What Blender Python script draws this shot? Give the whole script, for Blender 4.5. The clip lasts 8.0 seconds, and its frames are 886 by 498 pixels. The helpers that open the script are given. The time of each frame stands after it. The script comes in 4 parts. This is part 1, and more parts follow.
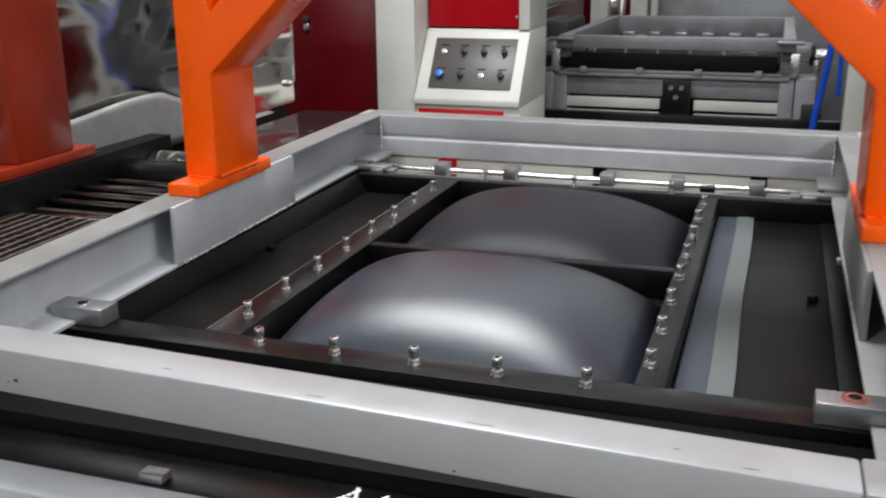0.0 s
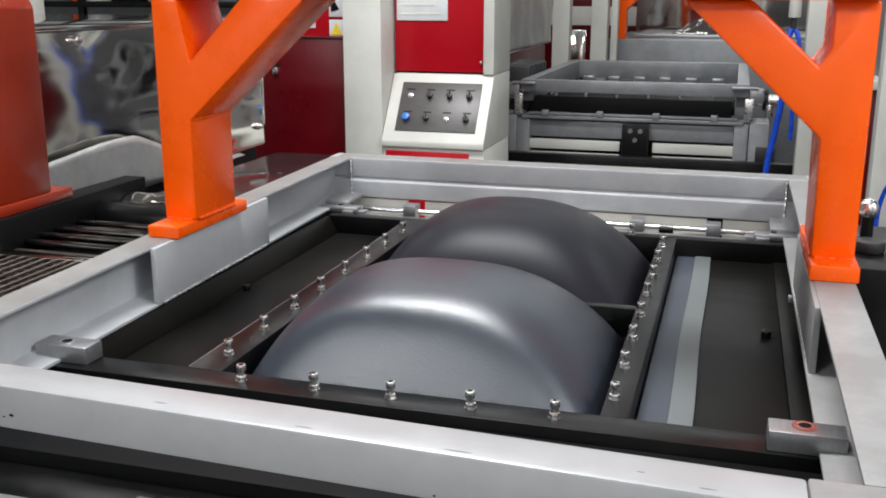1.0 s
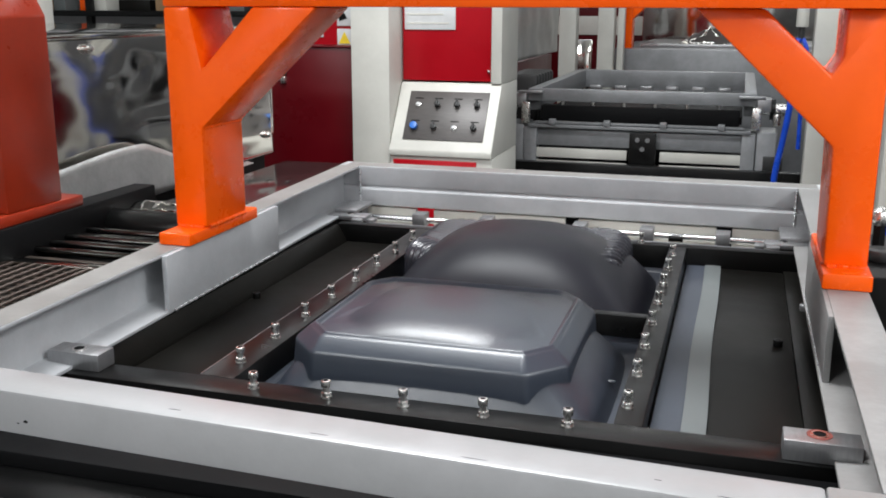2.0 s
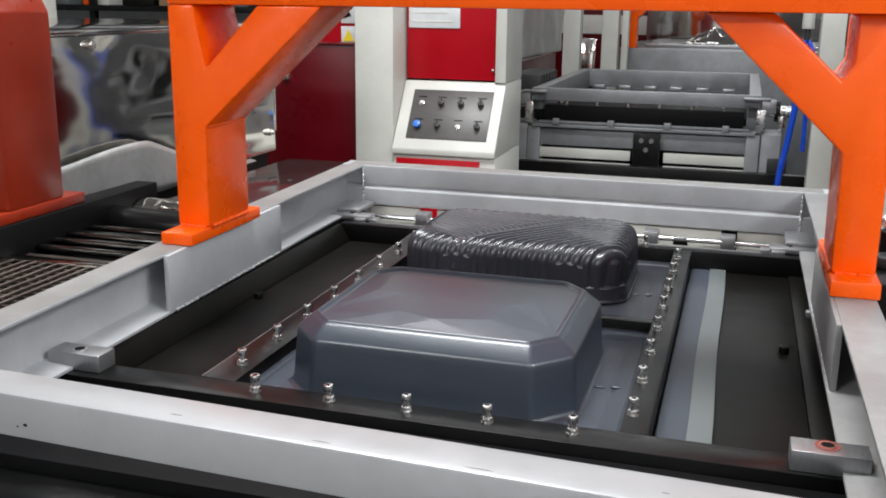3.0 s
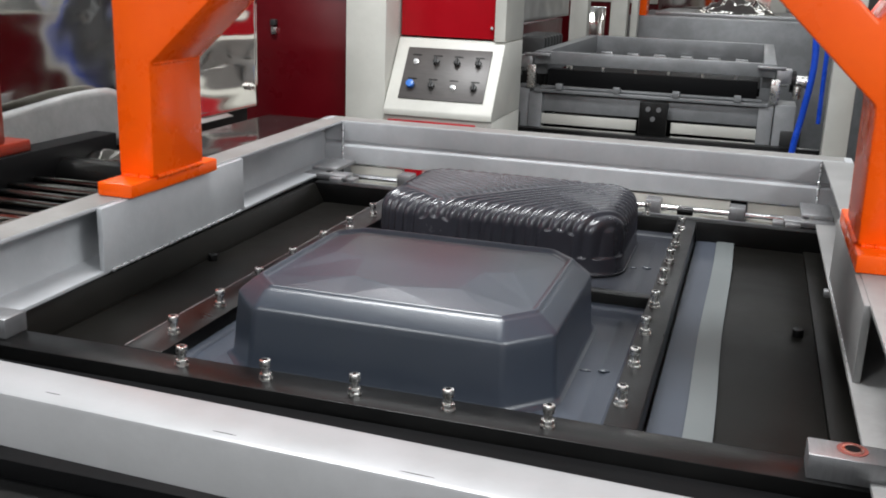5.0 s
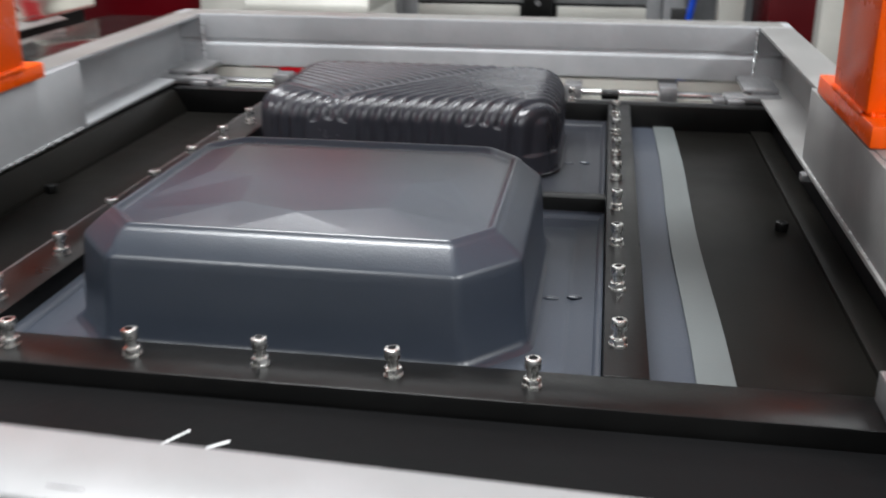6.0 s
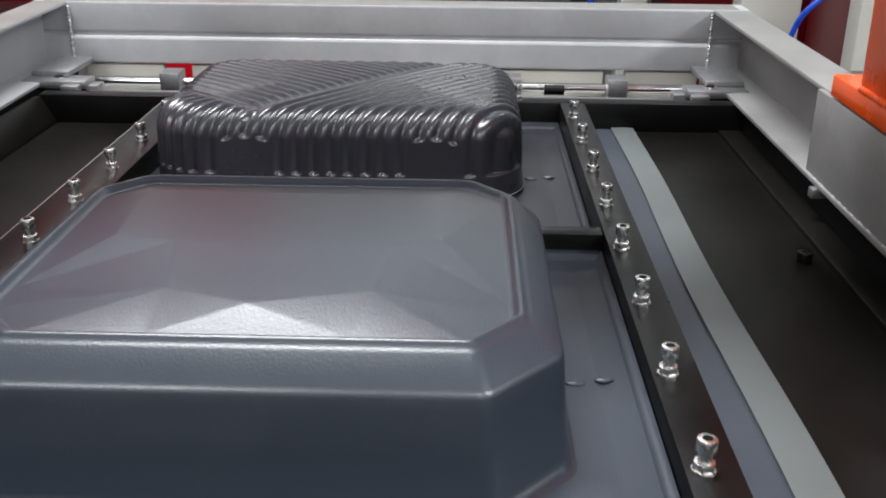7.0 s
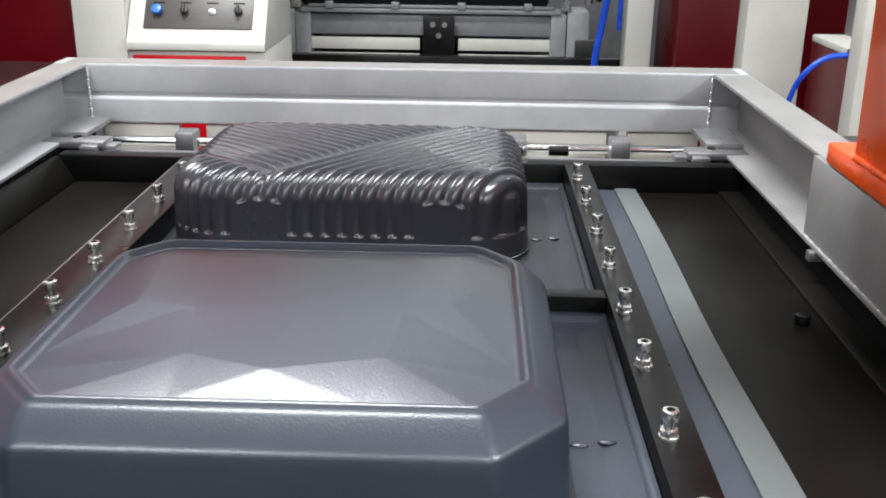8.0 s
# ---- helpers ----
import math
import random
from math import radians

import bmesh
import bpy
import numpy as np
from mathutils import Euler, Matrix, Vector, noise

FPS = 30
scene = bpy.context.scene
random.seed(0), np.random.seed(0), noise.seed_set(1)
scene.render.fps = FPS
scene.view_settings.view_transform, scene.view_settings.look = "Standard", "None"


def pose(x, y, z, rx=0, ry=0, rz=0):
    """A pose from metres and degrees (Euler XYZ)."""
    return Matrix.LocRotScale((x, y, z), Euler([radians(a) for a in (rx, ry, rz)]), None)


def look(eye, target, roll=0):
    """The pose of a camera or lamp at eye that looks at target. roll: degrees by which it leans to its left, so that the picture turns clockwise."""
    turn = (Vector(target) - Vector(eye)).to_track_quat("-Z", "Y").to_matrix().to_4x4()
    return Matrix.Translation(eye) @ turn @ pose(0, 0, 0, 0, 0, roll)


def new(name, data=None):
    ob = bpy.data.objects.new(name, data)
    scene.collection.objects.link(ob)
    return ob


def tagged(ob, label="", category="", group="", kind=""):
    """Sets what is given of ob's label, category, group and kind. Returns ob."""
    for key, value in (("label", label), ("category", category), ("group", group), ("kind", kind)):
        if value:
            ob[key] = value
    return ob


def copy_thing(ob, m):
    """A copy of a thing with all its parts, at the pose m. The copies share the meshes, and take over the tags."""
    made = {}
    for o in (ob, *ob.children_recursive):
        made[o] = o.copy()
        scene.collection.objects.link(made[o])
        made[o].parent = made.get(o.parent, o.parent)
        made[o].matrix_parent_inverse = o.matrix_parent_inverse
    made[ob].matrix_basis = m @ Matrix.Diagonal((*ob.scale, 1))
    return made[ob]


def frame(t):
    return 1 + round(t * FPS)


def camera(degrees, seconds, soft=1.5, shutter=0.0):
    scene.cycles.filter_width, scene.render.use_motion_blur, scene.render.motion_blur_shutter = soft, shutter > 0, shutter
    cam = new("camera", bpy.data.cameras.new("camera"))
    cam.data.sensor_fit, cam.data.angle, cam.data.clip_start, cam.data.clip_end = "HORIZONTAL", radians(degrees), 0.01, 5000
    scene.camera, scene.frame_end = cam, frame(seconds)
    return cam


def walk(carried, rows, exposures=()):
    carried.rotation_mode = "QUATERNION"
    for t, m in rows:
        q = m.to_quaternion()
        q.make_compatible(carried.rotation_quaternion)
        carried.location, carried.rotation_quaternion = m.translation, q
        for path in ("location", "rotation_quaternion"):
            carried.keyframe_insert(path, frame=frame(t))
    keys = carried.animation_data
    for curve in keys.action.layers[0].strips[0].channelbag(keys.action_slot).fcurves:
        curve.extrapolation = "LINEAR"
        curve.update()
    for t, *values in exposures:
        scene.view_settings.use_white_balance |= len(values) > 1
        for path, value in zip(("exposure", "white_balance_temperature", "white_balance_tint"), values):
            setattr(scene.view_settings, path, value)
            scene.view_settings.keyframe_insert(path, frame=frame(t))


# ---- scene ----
cam = camera(48.3, 8.0, soft=1.8, shutter=0.5)
PATH = [
    (0, (0.851, -1.48, 0.652), (0.24, 0.335, 0.076), -0.4),
    (0.2, (0.859, -1.492, 0.658), (0.281, 0.342, 0.109), -0.1),
    (0.5, (0.865, -1.535, 0.673), (0.323, 0.319, 0.152), 0.1),
    (1, (0.857, -1.573, 0.679), (0.313, 0.286, 0.179), 0.1),
    (1.5, (0.851, -1.578, 0.673), (0.297, 0.283, 0.192), 0.0),
    (3, (0.829, -1.56, 0.684), (0.274, 0.299, 0.196), 0.7),
    (3.5, (0.832, -1.529, 0.671), (0.273, 0.324, 0.169), 0.9),
    (4, (0.834, -1.492, 0.664), (0.276, 0.357, 0.144), 0.8),
    (4.2, (0.837, -1.467, 0.666), (0.273, 0.379, 0.143), 0.8),
    (5.3, (0.804, -1.217, 0.562), (0.248, 0.622, 0.007), 2.3),
    (5.5, (0.777, -1.165, 0.544), (0.239, 0.667, -0.049), 1.7),
    (5.7, (0.738, -1.093, 0.504), (0.274, 0.746, -0.132), 1.2),
    (6, (0.651, -0.93, 0.478), (0.356, 0.914, -0.236), 0.1),
    (6.2, (0.592, -0.841, 0.48), (0.388, 1.0, -0.276), -0.5),
    (6.5, (0.533, -0.733, 0.472), (0.413, 1.115, -0.284), -0.2),
    (6.8, (0.491, -0.638, 0.471), (0.436, 1.209, -0.296), 0.2),
    (7, (0.48, -0.601, 0.465), (0.439, 1.246, -0.301), 0.6),
    (7.5, (0.457, -0.577, 0.486), (0.43, 1.29, -0.23), 0.6),
    (8, (0.476, -0.636, 0.5), (0.423, 1.246, -0.175), 0.7),
]
walk(cam, [(t, look(eye, target, roll)) for t, eye, target, roll in PATH],
     [(0.0, -0.55), (1.0, -0.30), (4.0, -0.30), (5.5, -0.36), (7.0, -0.27), (8.0, 0.10)])

# ---- hall light: unseen area lamps, added for highlights and fill ----
world = bpy.data.worlds.new("hall_air")
scene.world = world
world.use_nodes = True
world.node_tree.nodes["Background"].inputs[0].default_value = (0.75, 0.85, 1.0, 1)
world.node_tree.nodes["Background"].inputs[1].default_value = 0.1
# x, y, watts, size along x, size along y
LAMPS = [(-0.40, 1.05, 370, 2.2, 1.0), (-4.4, 1.2, 15, 1.6, 0.9), (6.2, -2.4, 650, 2.4, 2.4), (-0.8, 5.6, 85, 5.0, 0.8), (3.6, 4.5, 70, 1.6, 0.9), (-4.8, 5.0, 60, 1.6, 0.9), (-2.4, -5.6, 380, 1.8, 1.2), (2.4, -5.6, 250, 1.8, 1.2), (0.0, 12.6, 230, 8.0, 2.0)]
for lx, ly, power, wide, deep in LAMPS:
    lamp = bpy.data.lights.new("unseen_lamp", "AREA")
    lamp.shape, lamp.size, lamp.size_y = "RECTANGLE", wide, deep
    lamp.energy, lamp.color = power, (0.95, 0.98, 1.0)
    ob = new("unseen_lamp", lamp)
    ob.matrix_world = pose(lx, ly, 4.2)


# ---- materials ----
def rgb(c):
    return (c[0], c[1], c[2], 1)


def material(name, colour, rough=0.5, metal=0.0, second=None, scale=6.0, amount=0.5, bump=0.0, bump_scale=300.0, coat=0.0, rough_var=0.08, stretch=(1, 1, 1), spec=0.5, random_var=0.0):
    """Painted or bare surface: two scales of colour variation, uneven gloss and fine relief."""
    m = bpy.data.materials.new(name)
    m.use_nodes = True
    nt = m.node_tree
    b = nt.nodes["Principled BSDF"]
    b.inputs["Metallic"].default_value = metal
    b.inputs["Coat Weight"].default_value = coat
    b.inputs["Coat Roughness"].default_value = 0.12
    b.inputs["Specular IOR Level"].default_value = spec
    tc = nt.nodes.new("ShaderNodeTexCoord")
    mp = nt.nodes.new("ShaderNodeMapping")
    mp.inputs["Scale"].default_value = stretch
    nt.links.new(tc.outputs["Object"], mp.inputs["Vector"])
    big = nt.nodes.new("ShaderNodeTexNoise")
    big.inputs["Scale"].default_value, big.inputs["Detail"].default_value, big.inputs["Roughness"].default_value = scale, 6, 0.65
    nt.links.new(mp.outputs[0], big.inputs["Vector"])
    fine = nt.nodes.new("ShaderNodeTexNoise")
    fine.inputs["Scale"].default_value, fine.inputs["Detail"].default_value = scale * 14, 4
    nt.links.new(mp.outputs[0], fine.inputs["Vector"])
    add = nt.nodes.new("ShaderNodeMath")
    add.operation = "MULTIPLY_ADD"
    add.inputs[1].default_value = 0.1
    nt.links.new(fine.outputs["Fac"], add.inputs[0])
    nt.links.new(big.outputs["Fac"], add.inputs[2])
    ramp = nt.nodes.new("ShaderNodeValToRGB")
    ramp.color_ramp.elements[0].position, ramp.color_ramp.elements[1].position = 0.45, 0.45 + 0.5 * max(amount, 0.05)
    ramp.color_ramp.elements[0].color = rgb(second or [v * 0.86 for v in colour])
    ramp.color_ramp.elements[1].color = rgb(colour)
    nt.links.new(add.outputs[0], ramp.inputs[0])
    colour_out = ramp.outputs[0]
    if random_var:
        info = nt.nodes.new("ShaderNodeObjectInfo")
        hue = nt.nodes.new("ShaderNodeHueSaturation")
        rng = nt.nodes.new("ShaderNodeMapRange")
        rng.inputs["To Min"].default_value, rng.inputs["To Max"].default_value = 1 - random_var, 1 + random_var
        nt.links.new(info.outputs["Random"], rng.inputs["Value"])
        nt.links.new(rng.outputs[0], hue.inputs["Value"])
        nt.links.new(ramp.outputs[0], hue.inputs["Color"])
        colour_out = hue.outputs[0]
    nt.links.new(colour_out, b.inputs["Base Color"])
    rr = nt.nodes.new("ShaderNodeMapRange")
    rr.inputs["From Min"].default_value, rr.inputs["From Max"].default_value = 0.35, 0.9
    rr.inputs["To Min"].default_value, rr.inputs["To Max"].default_value = max(rough - rough_var, 0.02), rough + rough_var
    nt.links.new(add.outputs[0], rr.inputs["Value"])
    nt.links.new(rr.outputs[0], b.inputs["Roughness"])
    if bump:
        bn = nt.nodes.new("ShaderNodeTexNoise")
        bn.inputs["Scale"].default_value, bn.inputs["Detail"].default_value = bump_scale, 3
        nt.links.new(mp.outputs[0], bn.inputs["Vector"])
        bp = nt.nodes.new("ShaderNodeBump")
        bp.inputs["Strength"].default_value, bp.inputs["Distance"].default_value = min(bump, 1.0), 0.002 * max(1.0, bump)
        nt.links.new(bn.outputs["Fac"], bp.inputs["Height"])
        nt.links.new(bp.outputs[0], b.inputs["Normal"])
    return m


SILVER = material("silver_grey_paint", (0.51, 0.52, 0.535), 0.42, 0.10, (0.42, 0.43, 0.445), 5, 0.6, 0.15, 120)
# Worn right-hand grey, darkened further for gantry shade and its inward faces.
DULLSILVER_SHADED = material("dull_worn_shaded_silver", (0.31, 0.305, 0.30), 0.48, 0.12, (0.23, 0.225, 0.22), 7, 0.6, 0.15, 100)
WORNTOP = material("worn_beige_silver", (0.27, 0.262, 0.25), 0.50, 0.10, (0.20, 0.193, 0.183), 8, 0.6, 0.15, 100)
GREYSTEEL = material("dull_grey_steel", (0.27, 0.275, 0.285), 0.42, 0.25, (0.20, 0.205, 0.21), 6, 0.6, 0.15, 120)
SILVER_RAW = material("worn_silver_flange", (0.37, 0.365, 0.37), 0.42, 0.15, (0.34, 0.338, 0.34), 9, 0.5, 0.12, 90)
BLACKSTEEL = material("black_oxide_steel", (0.0045, 0.0044, 0.0042), 0.34, 0.0, (0.003, 0.003, 0.003), 7, 0.5, 0.1, 160, spec=0.24)
BLACKPANEL = material("dark_plastic_panel", (0.0092, 0.0086, 0.0074), 0.40, 0.0, (0.0062, 0.0058, 0.0050), 5, 0.6, 0.15, 260, spec=0.10)
BLACKDEEP = material("matt_black_body", (0.005, 0.005, 0.0054), 0.6, 0.0, None, 4, 0.5, 0.1, 80, spec=0.1)
ORANGE = material("orange_gloss_paint", (1.0, 0.115, 0.001), 0.30, 0.0, (0.95, 0.100, 0.001), 5, 0.5, 0.10, 60, coat=0.06, spec=0.3)
# Gantry orange darkened so the stand's shaded side is in the colour.
ORANGE_SHADED = material("shaded_orange_gloss_paint", (0.27, 0.019, 0.002), 0.34, 0.0, (0.22, 0.015, 0.0015), 5, 0.5, 0.10, 60, coat=0.12)
RED = material("crimson_cabinet_paint", (0.40, 0.0025, 0.010), 0.38, 0.0, (0.35, 0.002, 0.008), 3, 0.5, 0.08, 150, spec=0.3)
# Red lowered until it carries the shadow on the lower cabinet body.
DARKRED_SHADOWED = material("dark_red_paint_shadowed", (0.085, 0.0008, 0.0035), 0.34, 0.0, (0.072, 0.0007, 0.003), 3, 0.5, 0.08, 150, spec=0.3)
CREAM = material("cream_white_paint", (0.60, 0.59, 0.54), 0.45, 0.0, (0.54, 0.53, 0.485), 4, 0.5, 0.1, 120)
PLATE = material("brushed_panel_plate", (0.085, 0.077, 0.073), 0.42, 0.2, (0.070, 0.063, 0.060), 12, 0.5, 0.1, 200, stretch=(1, 8, 1))
STAINLESS = material("polished_stainless", (0.74, 0.72, 0.68), 0.09, 1.0, (0.66, 0.64, 0.60), 4, 0.5, 0.0, rough_var=0.03)
CHROME = material("bright_nickel", (0.92, 0.91, 0.89), 0.30, 1.0, (0.74, 0.72, 0.69), 60, 0.5)
RODSTEEL = material("ground_steel_rod", (0.62, 0.62, 0.62), 0.22, 1.0, (0.5, 0.5, 0.5), 20, 0.5)
BLOCKSTEEL = material("milled_steel", (0.35, 0.35, 0.355), 0.36, 0.8, (0.40, 0.40, 0.41), 30, 0.5, 0.15, 200, stretch=(6, 1, 1))
SHEET = material("grey_blue_abs_sheet", (0.027, 0.034, 0.050), 0.35, 0.0, (0.023, 0.030, 0.043), 3, 0.6, 0.13, 420, spec=1.0, rough_var=0.03)
SHEET_DARK = material("graphite_abs_sheet", (0.029, 0.029, 0.037), 0.27, 0.0, (0.024, 0.024, 0.031), 3, 0.6, 0.05, 420, spec=0.70, rough_var=0.03)
SHEET_HOT = material("heated_grey_blue_sheet", (0.027, 0.033, 0.046), 0.36, 0.0, (0.022, 0.027, 0.038), 3, 0.6, 0.26, 330, spec=0.92, rough_var=0.04)
# Graphite darkened and dulled so the far bubble shows no lamp highlight.
SHEET_DARK_HOT_DIM = material("heated_graphite_sheet_dimmed", (0.012, 0.012, 0.017), 0.42, 0.0, (0.010, 0.010, 0.014), 3, 0.6, 0.12, 380, spec=0.20, rough_var=0.03)
# Copies of the shell sheets, gloss and colour reset for dim pocket reflections.
SHEET_FLAT = material("dim_reflection_flat_sheet", (0.050, 0.058, 0.074), 0.44, 0.0, (0.044, 0.051, 0.066), 3, 0.6, 0.20, 380, spec=0.30, rough_var=0.05)
SHEET_DARK_FLAT = material("dim_reflection_graphite_sheet", (0.027, 0.029, 0.036), 0.44, 0.0, (0.023, 0.025, 0.031), 3, 0.6, 0.20, 380, spec=0.30, rough_var=0.05)
STRIP = material("pale_grey_strip", (0.115, 0.127, 0.127), 0.45, 0.0, (0.10, 0.111, 0.111), 4, 0.5, 0.1, 200)
RUBBER = material("black_rubber", (0.02, 0.02, 0.02), 0.5)
BLUE = material("blue_hose_plastic", (0.01, 0.07, 0.55), 0.3)
BLUECAP = material("blue_push_button", (0.03, 0.16, 0.55), 0.35)
DARKROD = material("dark_oiled_rod", (0.16, 0.155, 0.15), 0.2, 1.0, (0.10, 0.10, 0.095), 20, 0.5)
WHITE = material("white_label", (0.66, 0.67, 0.67), 0.5)
YELLOW = material("yellow_label", (0.85, 0.62, 0.03), 0.5)
CHALK = material("white_chalk", (0.8, 0.82, 0.82), 0.9)
MESHWIRE = material("grimy_wire", (0.16, 0.13, 0.11), 0.4, 0.7, (0.09, 0.07, 0.06), 12, 0.6)
CONCRETE = material("grey_epoxy_floor", (0.12, 0.125, 0.125), 0.5, 0.0, (0.08, 0.083, 0.083), 1.2, 0.6, 0.15, 30)
WALLMAT = material("pale_wall", (0.50, 0.50, 0.50), 0.7, 0.0, (0.44, 0.44, 0.44), 1.5, 0.6, 0.1, 20)
CEILMAT = material("pale_bounce_ceiling", (0.72, 0.74, 0.76), 0.7, 0.0, (0.62, 0.64, 0.66), 1.0, 0.6)
DULLSTEEL = material("dull_crumpled_steel", (0.50, 0.50, 0.49), 0.36, 0.75, (0.36, 0.36, 0.35), 5, 0.5, 0.3, 40)
WELD = material("weld_bead", (0.62, 0.63, 0.64), 0.3, 0.6, (0.45, 0.46, 0.47), 60, 0.5, 0.5, 300)
REDLEAD = material("red_primer_mark", (0.26, 0.06, 0.045), 0.6)

# waves in the stainless sheet
nt = STAINLESS.node_tree
wn = nt.nodes.new("ShaderNodeTexNoise")
wn.inputs["Scale"].default_value, wn.inputs["Detail"].default_value = 4.5, 1.0
tcs = nt.nodes.new("ShaderNodeTexCoord")
nt.links.new(tcs.outputs["Object"], wn.inputs["Vector"])
wb = nt.nodes.new("ShaderNodeBump")
wb.inputs["Strength"].default_value, wb.inputs["Distance"].default_value = 0.16, 0.02
nt.links.new(wn.outputs["Fac"], wb.inputs["Height"])
nt.links.new(wb.outputs[0], nt.nodes["Principled BSDF"].inputs["Normal"])


# ---- mesh helpers ----
def finish(name, bm, mat, parent=None, label="", smooth=35):
    me = bpy.data.meshes.new(name)
    bmesh.ops.recalc_face_normals(bm, faces=bm.faces)
    bm.to_mesh(me)
    bm.free()
    me.materials.append(mat)
    if smooth:
        me.shade_smooth()
        me.set_sharp_from_angle(angle=radians(smooth))
    ob = new(name, me)
    if parent:
        ob.parent = parent
    if label:
        ob["label"] = label
    return ob


def part(name, bm, mat, parent, label="", smooth=35):
    return finish(name, bm, mat, parent, label, smooth)


def thing(name, label, category, at=(0, 0, 0), group="", kind=""):
    ob = new(name)
    ob.location = at
    ob.empty_display_size = 0.05
    return tagged(ob, label, category, group, kind)


def box(x0, x1, y0, y1, z0, z1, bevel=0.003, bm=None, seg=2):
    own = bmesh.new()
    bmesh.ops.create_cube(own, size=1.0)
    for v in own.verts:
        v.co = Vector(((x0 + x1) / 2 + v.co.x * (x1 - x0), (y0 + y1) / 2 + v.co.y * (y1 - y0), (z0 + z1) / 2 + v.co.z * (z1 - z0)))
    if bevel:
        bmesh.ops.bevel(own, geom=own.edges[:], offset=bevel, segments=seg, affect="EDGES", profile=0.5)
    return merge(bm, own)


def merge(bm, own):
    if bm is None:
        return own
    me = bpy.data.meshes.new("tmp")
    own.to_mesh(me)
    own.free()
    bm.from_mesh(me)
    bpy.data.meshes.remove(me)
    return bm


def prism(pts, axis, a0, a1, bevel=0.0, bm=None, shift=(0.0, 0.0)):
    """A polygon drawn in the two axes other than axis, drawn out from a0 to a1; shift moves the far end."""
    own = bmesh.new()

    def place(p, a):
        return {"x": (a, p[0], p[1]), "y": (p[0], a, p[1]), "z": (p[0], p[1], a)}[axis]

    lo = [own.verts.new(place(p, a0)) for p in pts]
    hi = [own.verts.new(place((p[0] + shift[0], p[1] + shift[1]), a1)) for p in pts]
    own.faces.new(lo)
    own.faces.new(hi[::-1])
    for i in range(len(pts)):
        j = (i + 1) % len(pts)
        own.faces.new((lo[i], lo[j], hi[j], hi[i]))
    bmesh.ops.recalc_face_normals(own, faces=own.faces)
    if bevel:
        bmesh.ops.bevel(own, geom=own.edges[:], offset=bevel, segments=2, affect="EDGES", profile=0.5)
    return merge(bm, own)


def cyl(p0, p1, r, n=16, bm=None, bevel=0.0, r1=None):
    own = bmesh.new()
    p0, p1 = Vector(p0), Vector(p1)
    d = p1 - p0
    m = Matrix.Translation((p0 + p1) / 2) @ d.to_track_quat("Z", "Y").to_matrix().to_4x4()
    bmesh.ops.create_cone(own, cap_ends=True, segments=n, radius1=r, radius2=r if r1 is None else r1, depth=d.length, matrix=m)
    if bevel:
        es = [e for e in own.edges if len(e.link_faces) == 2 and e.calc_face_angle() > 1.0]
        bmesh.ops.bevel(own, geom=es, offset=bevel, segments=2, affect="EDGES", profile=0.5)
    return merge(bm, own)


def grid_mesh(name, verts, rows, cols, mat, closed=False, parent=None, label="", smooth=True, cap=False, angle=60):
    """A smooth sheet from rows x cols points."""
    faces = []
    for i in range(rows - 1):
        for j in range(cols if closed else cols - 1):
            k = (j + 1) % cols
            faces.append((i * cols + j, i * cols + k, (i + 1) * cols + k, (i + 1) * cols + j))
    if cap:
        faces.append(tuple((rows - 1) * cols + j for j in range(cols)))
    me = bpy.data.meshes.new(name)
    me.from_pydata([tuple(v) for v in verts], [], faces)
    me.update()
    me.materials.append(mat)
    if smooth:
        me.shade_smooth()
        me.set_sharp_from_angle(angle=radians(angle))
    ob = new(name, me)
    if parent:
        ob.parent = parent
    if label:
        ob["label"] = label
    return ob


def tube(name, pts, r, mat, parent=None, label="", category=""):
    cu = bpy.data.curves.new(name, "CURVE")
    cu.dimensions, cu.bevel_depth, cu.bevel_resolution, cu.use_fill_caps = "3D", r, 4, True
    sp = cu.splines.new("BEZIER")
    sp.bezier_points.add(len(pts) - 1)
    for bp_, p in zip(sp.bezier_points, pts):
        bp_.co, bp_.handle_left_type, bp_.handle_right_type = p, "AUTO", "AUTO"
    cu.materials.append(mat)
    tmp = new(name + "_curve", cu)
    me = bpy.data.meshes.new_from_object(tmp.evaluated_get(bpy.context.evaluated_depsgraph_get()))
    bpy.data.objects.remove(tmp)
    me.shade_smooth()
    ob = new(name, me)
    if parent:
        ob.parent = parent
    return tagged(ob, label, category)


# ---- hall ----
FLOOR = -0.95
tagged(finish("floor", box(-9, 9, -7, 15, FLOOR - 0.2, FLOOR, 0), CONCRETE, smooth=0), "grey epoxy-coated factory floor", "floor", kind="structure")
# Ceiling out of view, made pale so the shell lids reflect it.
tagged(finish("ceiling", box(-9, 9, -7, 15, 5.6, 5.8, 0), CEILMAT, smooth=0), "unseen hall ceiling kept pale to bounce light", "ceiling", kind="structure")
for n, b in (("wall_north", (-9, 9, 15, 15.2)), ("wall_south", (-9, 9, -7.2, -7)), ("wall_west", (-9.2, -9, -7, 15)), ("wall_east", (9, 9.2, -7, 15))):
    tagged(finish(n, box(*b, FLOOR, 5.6, 0), WALLMAT, smooth=0), "pale painted factory hall wall", "wall", kind="structure")

# ---- silver machine frame ----
TOP, LOW = 0.112, -0.030
frame_base = thing("machine_frame", "silver-grey welded steel channel frame of a forming machine", "machine frame")
C_LEFT = [(0, TOP), (-0.072, TOP), (-0.072, LOW), (0.012, LOW), (0.012, LOW + 0.008), (-0.060, LOW + 0.012), (-0.060, TOP - 0.012), (0, TOP - 0.008)]
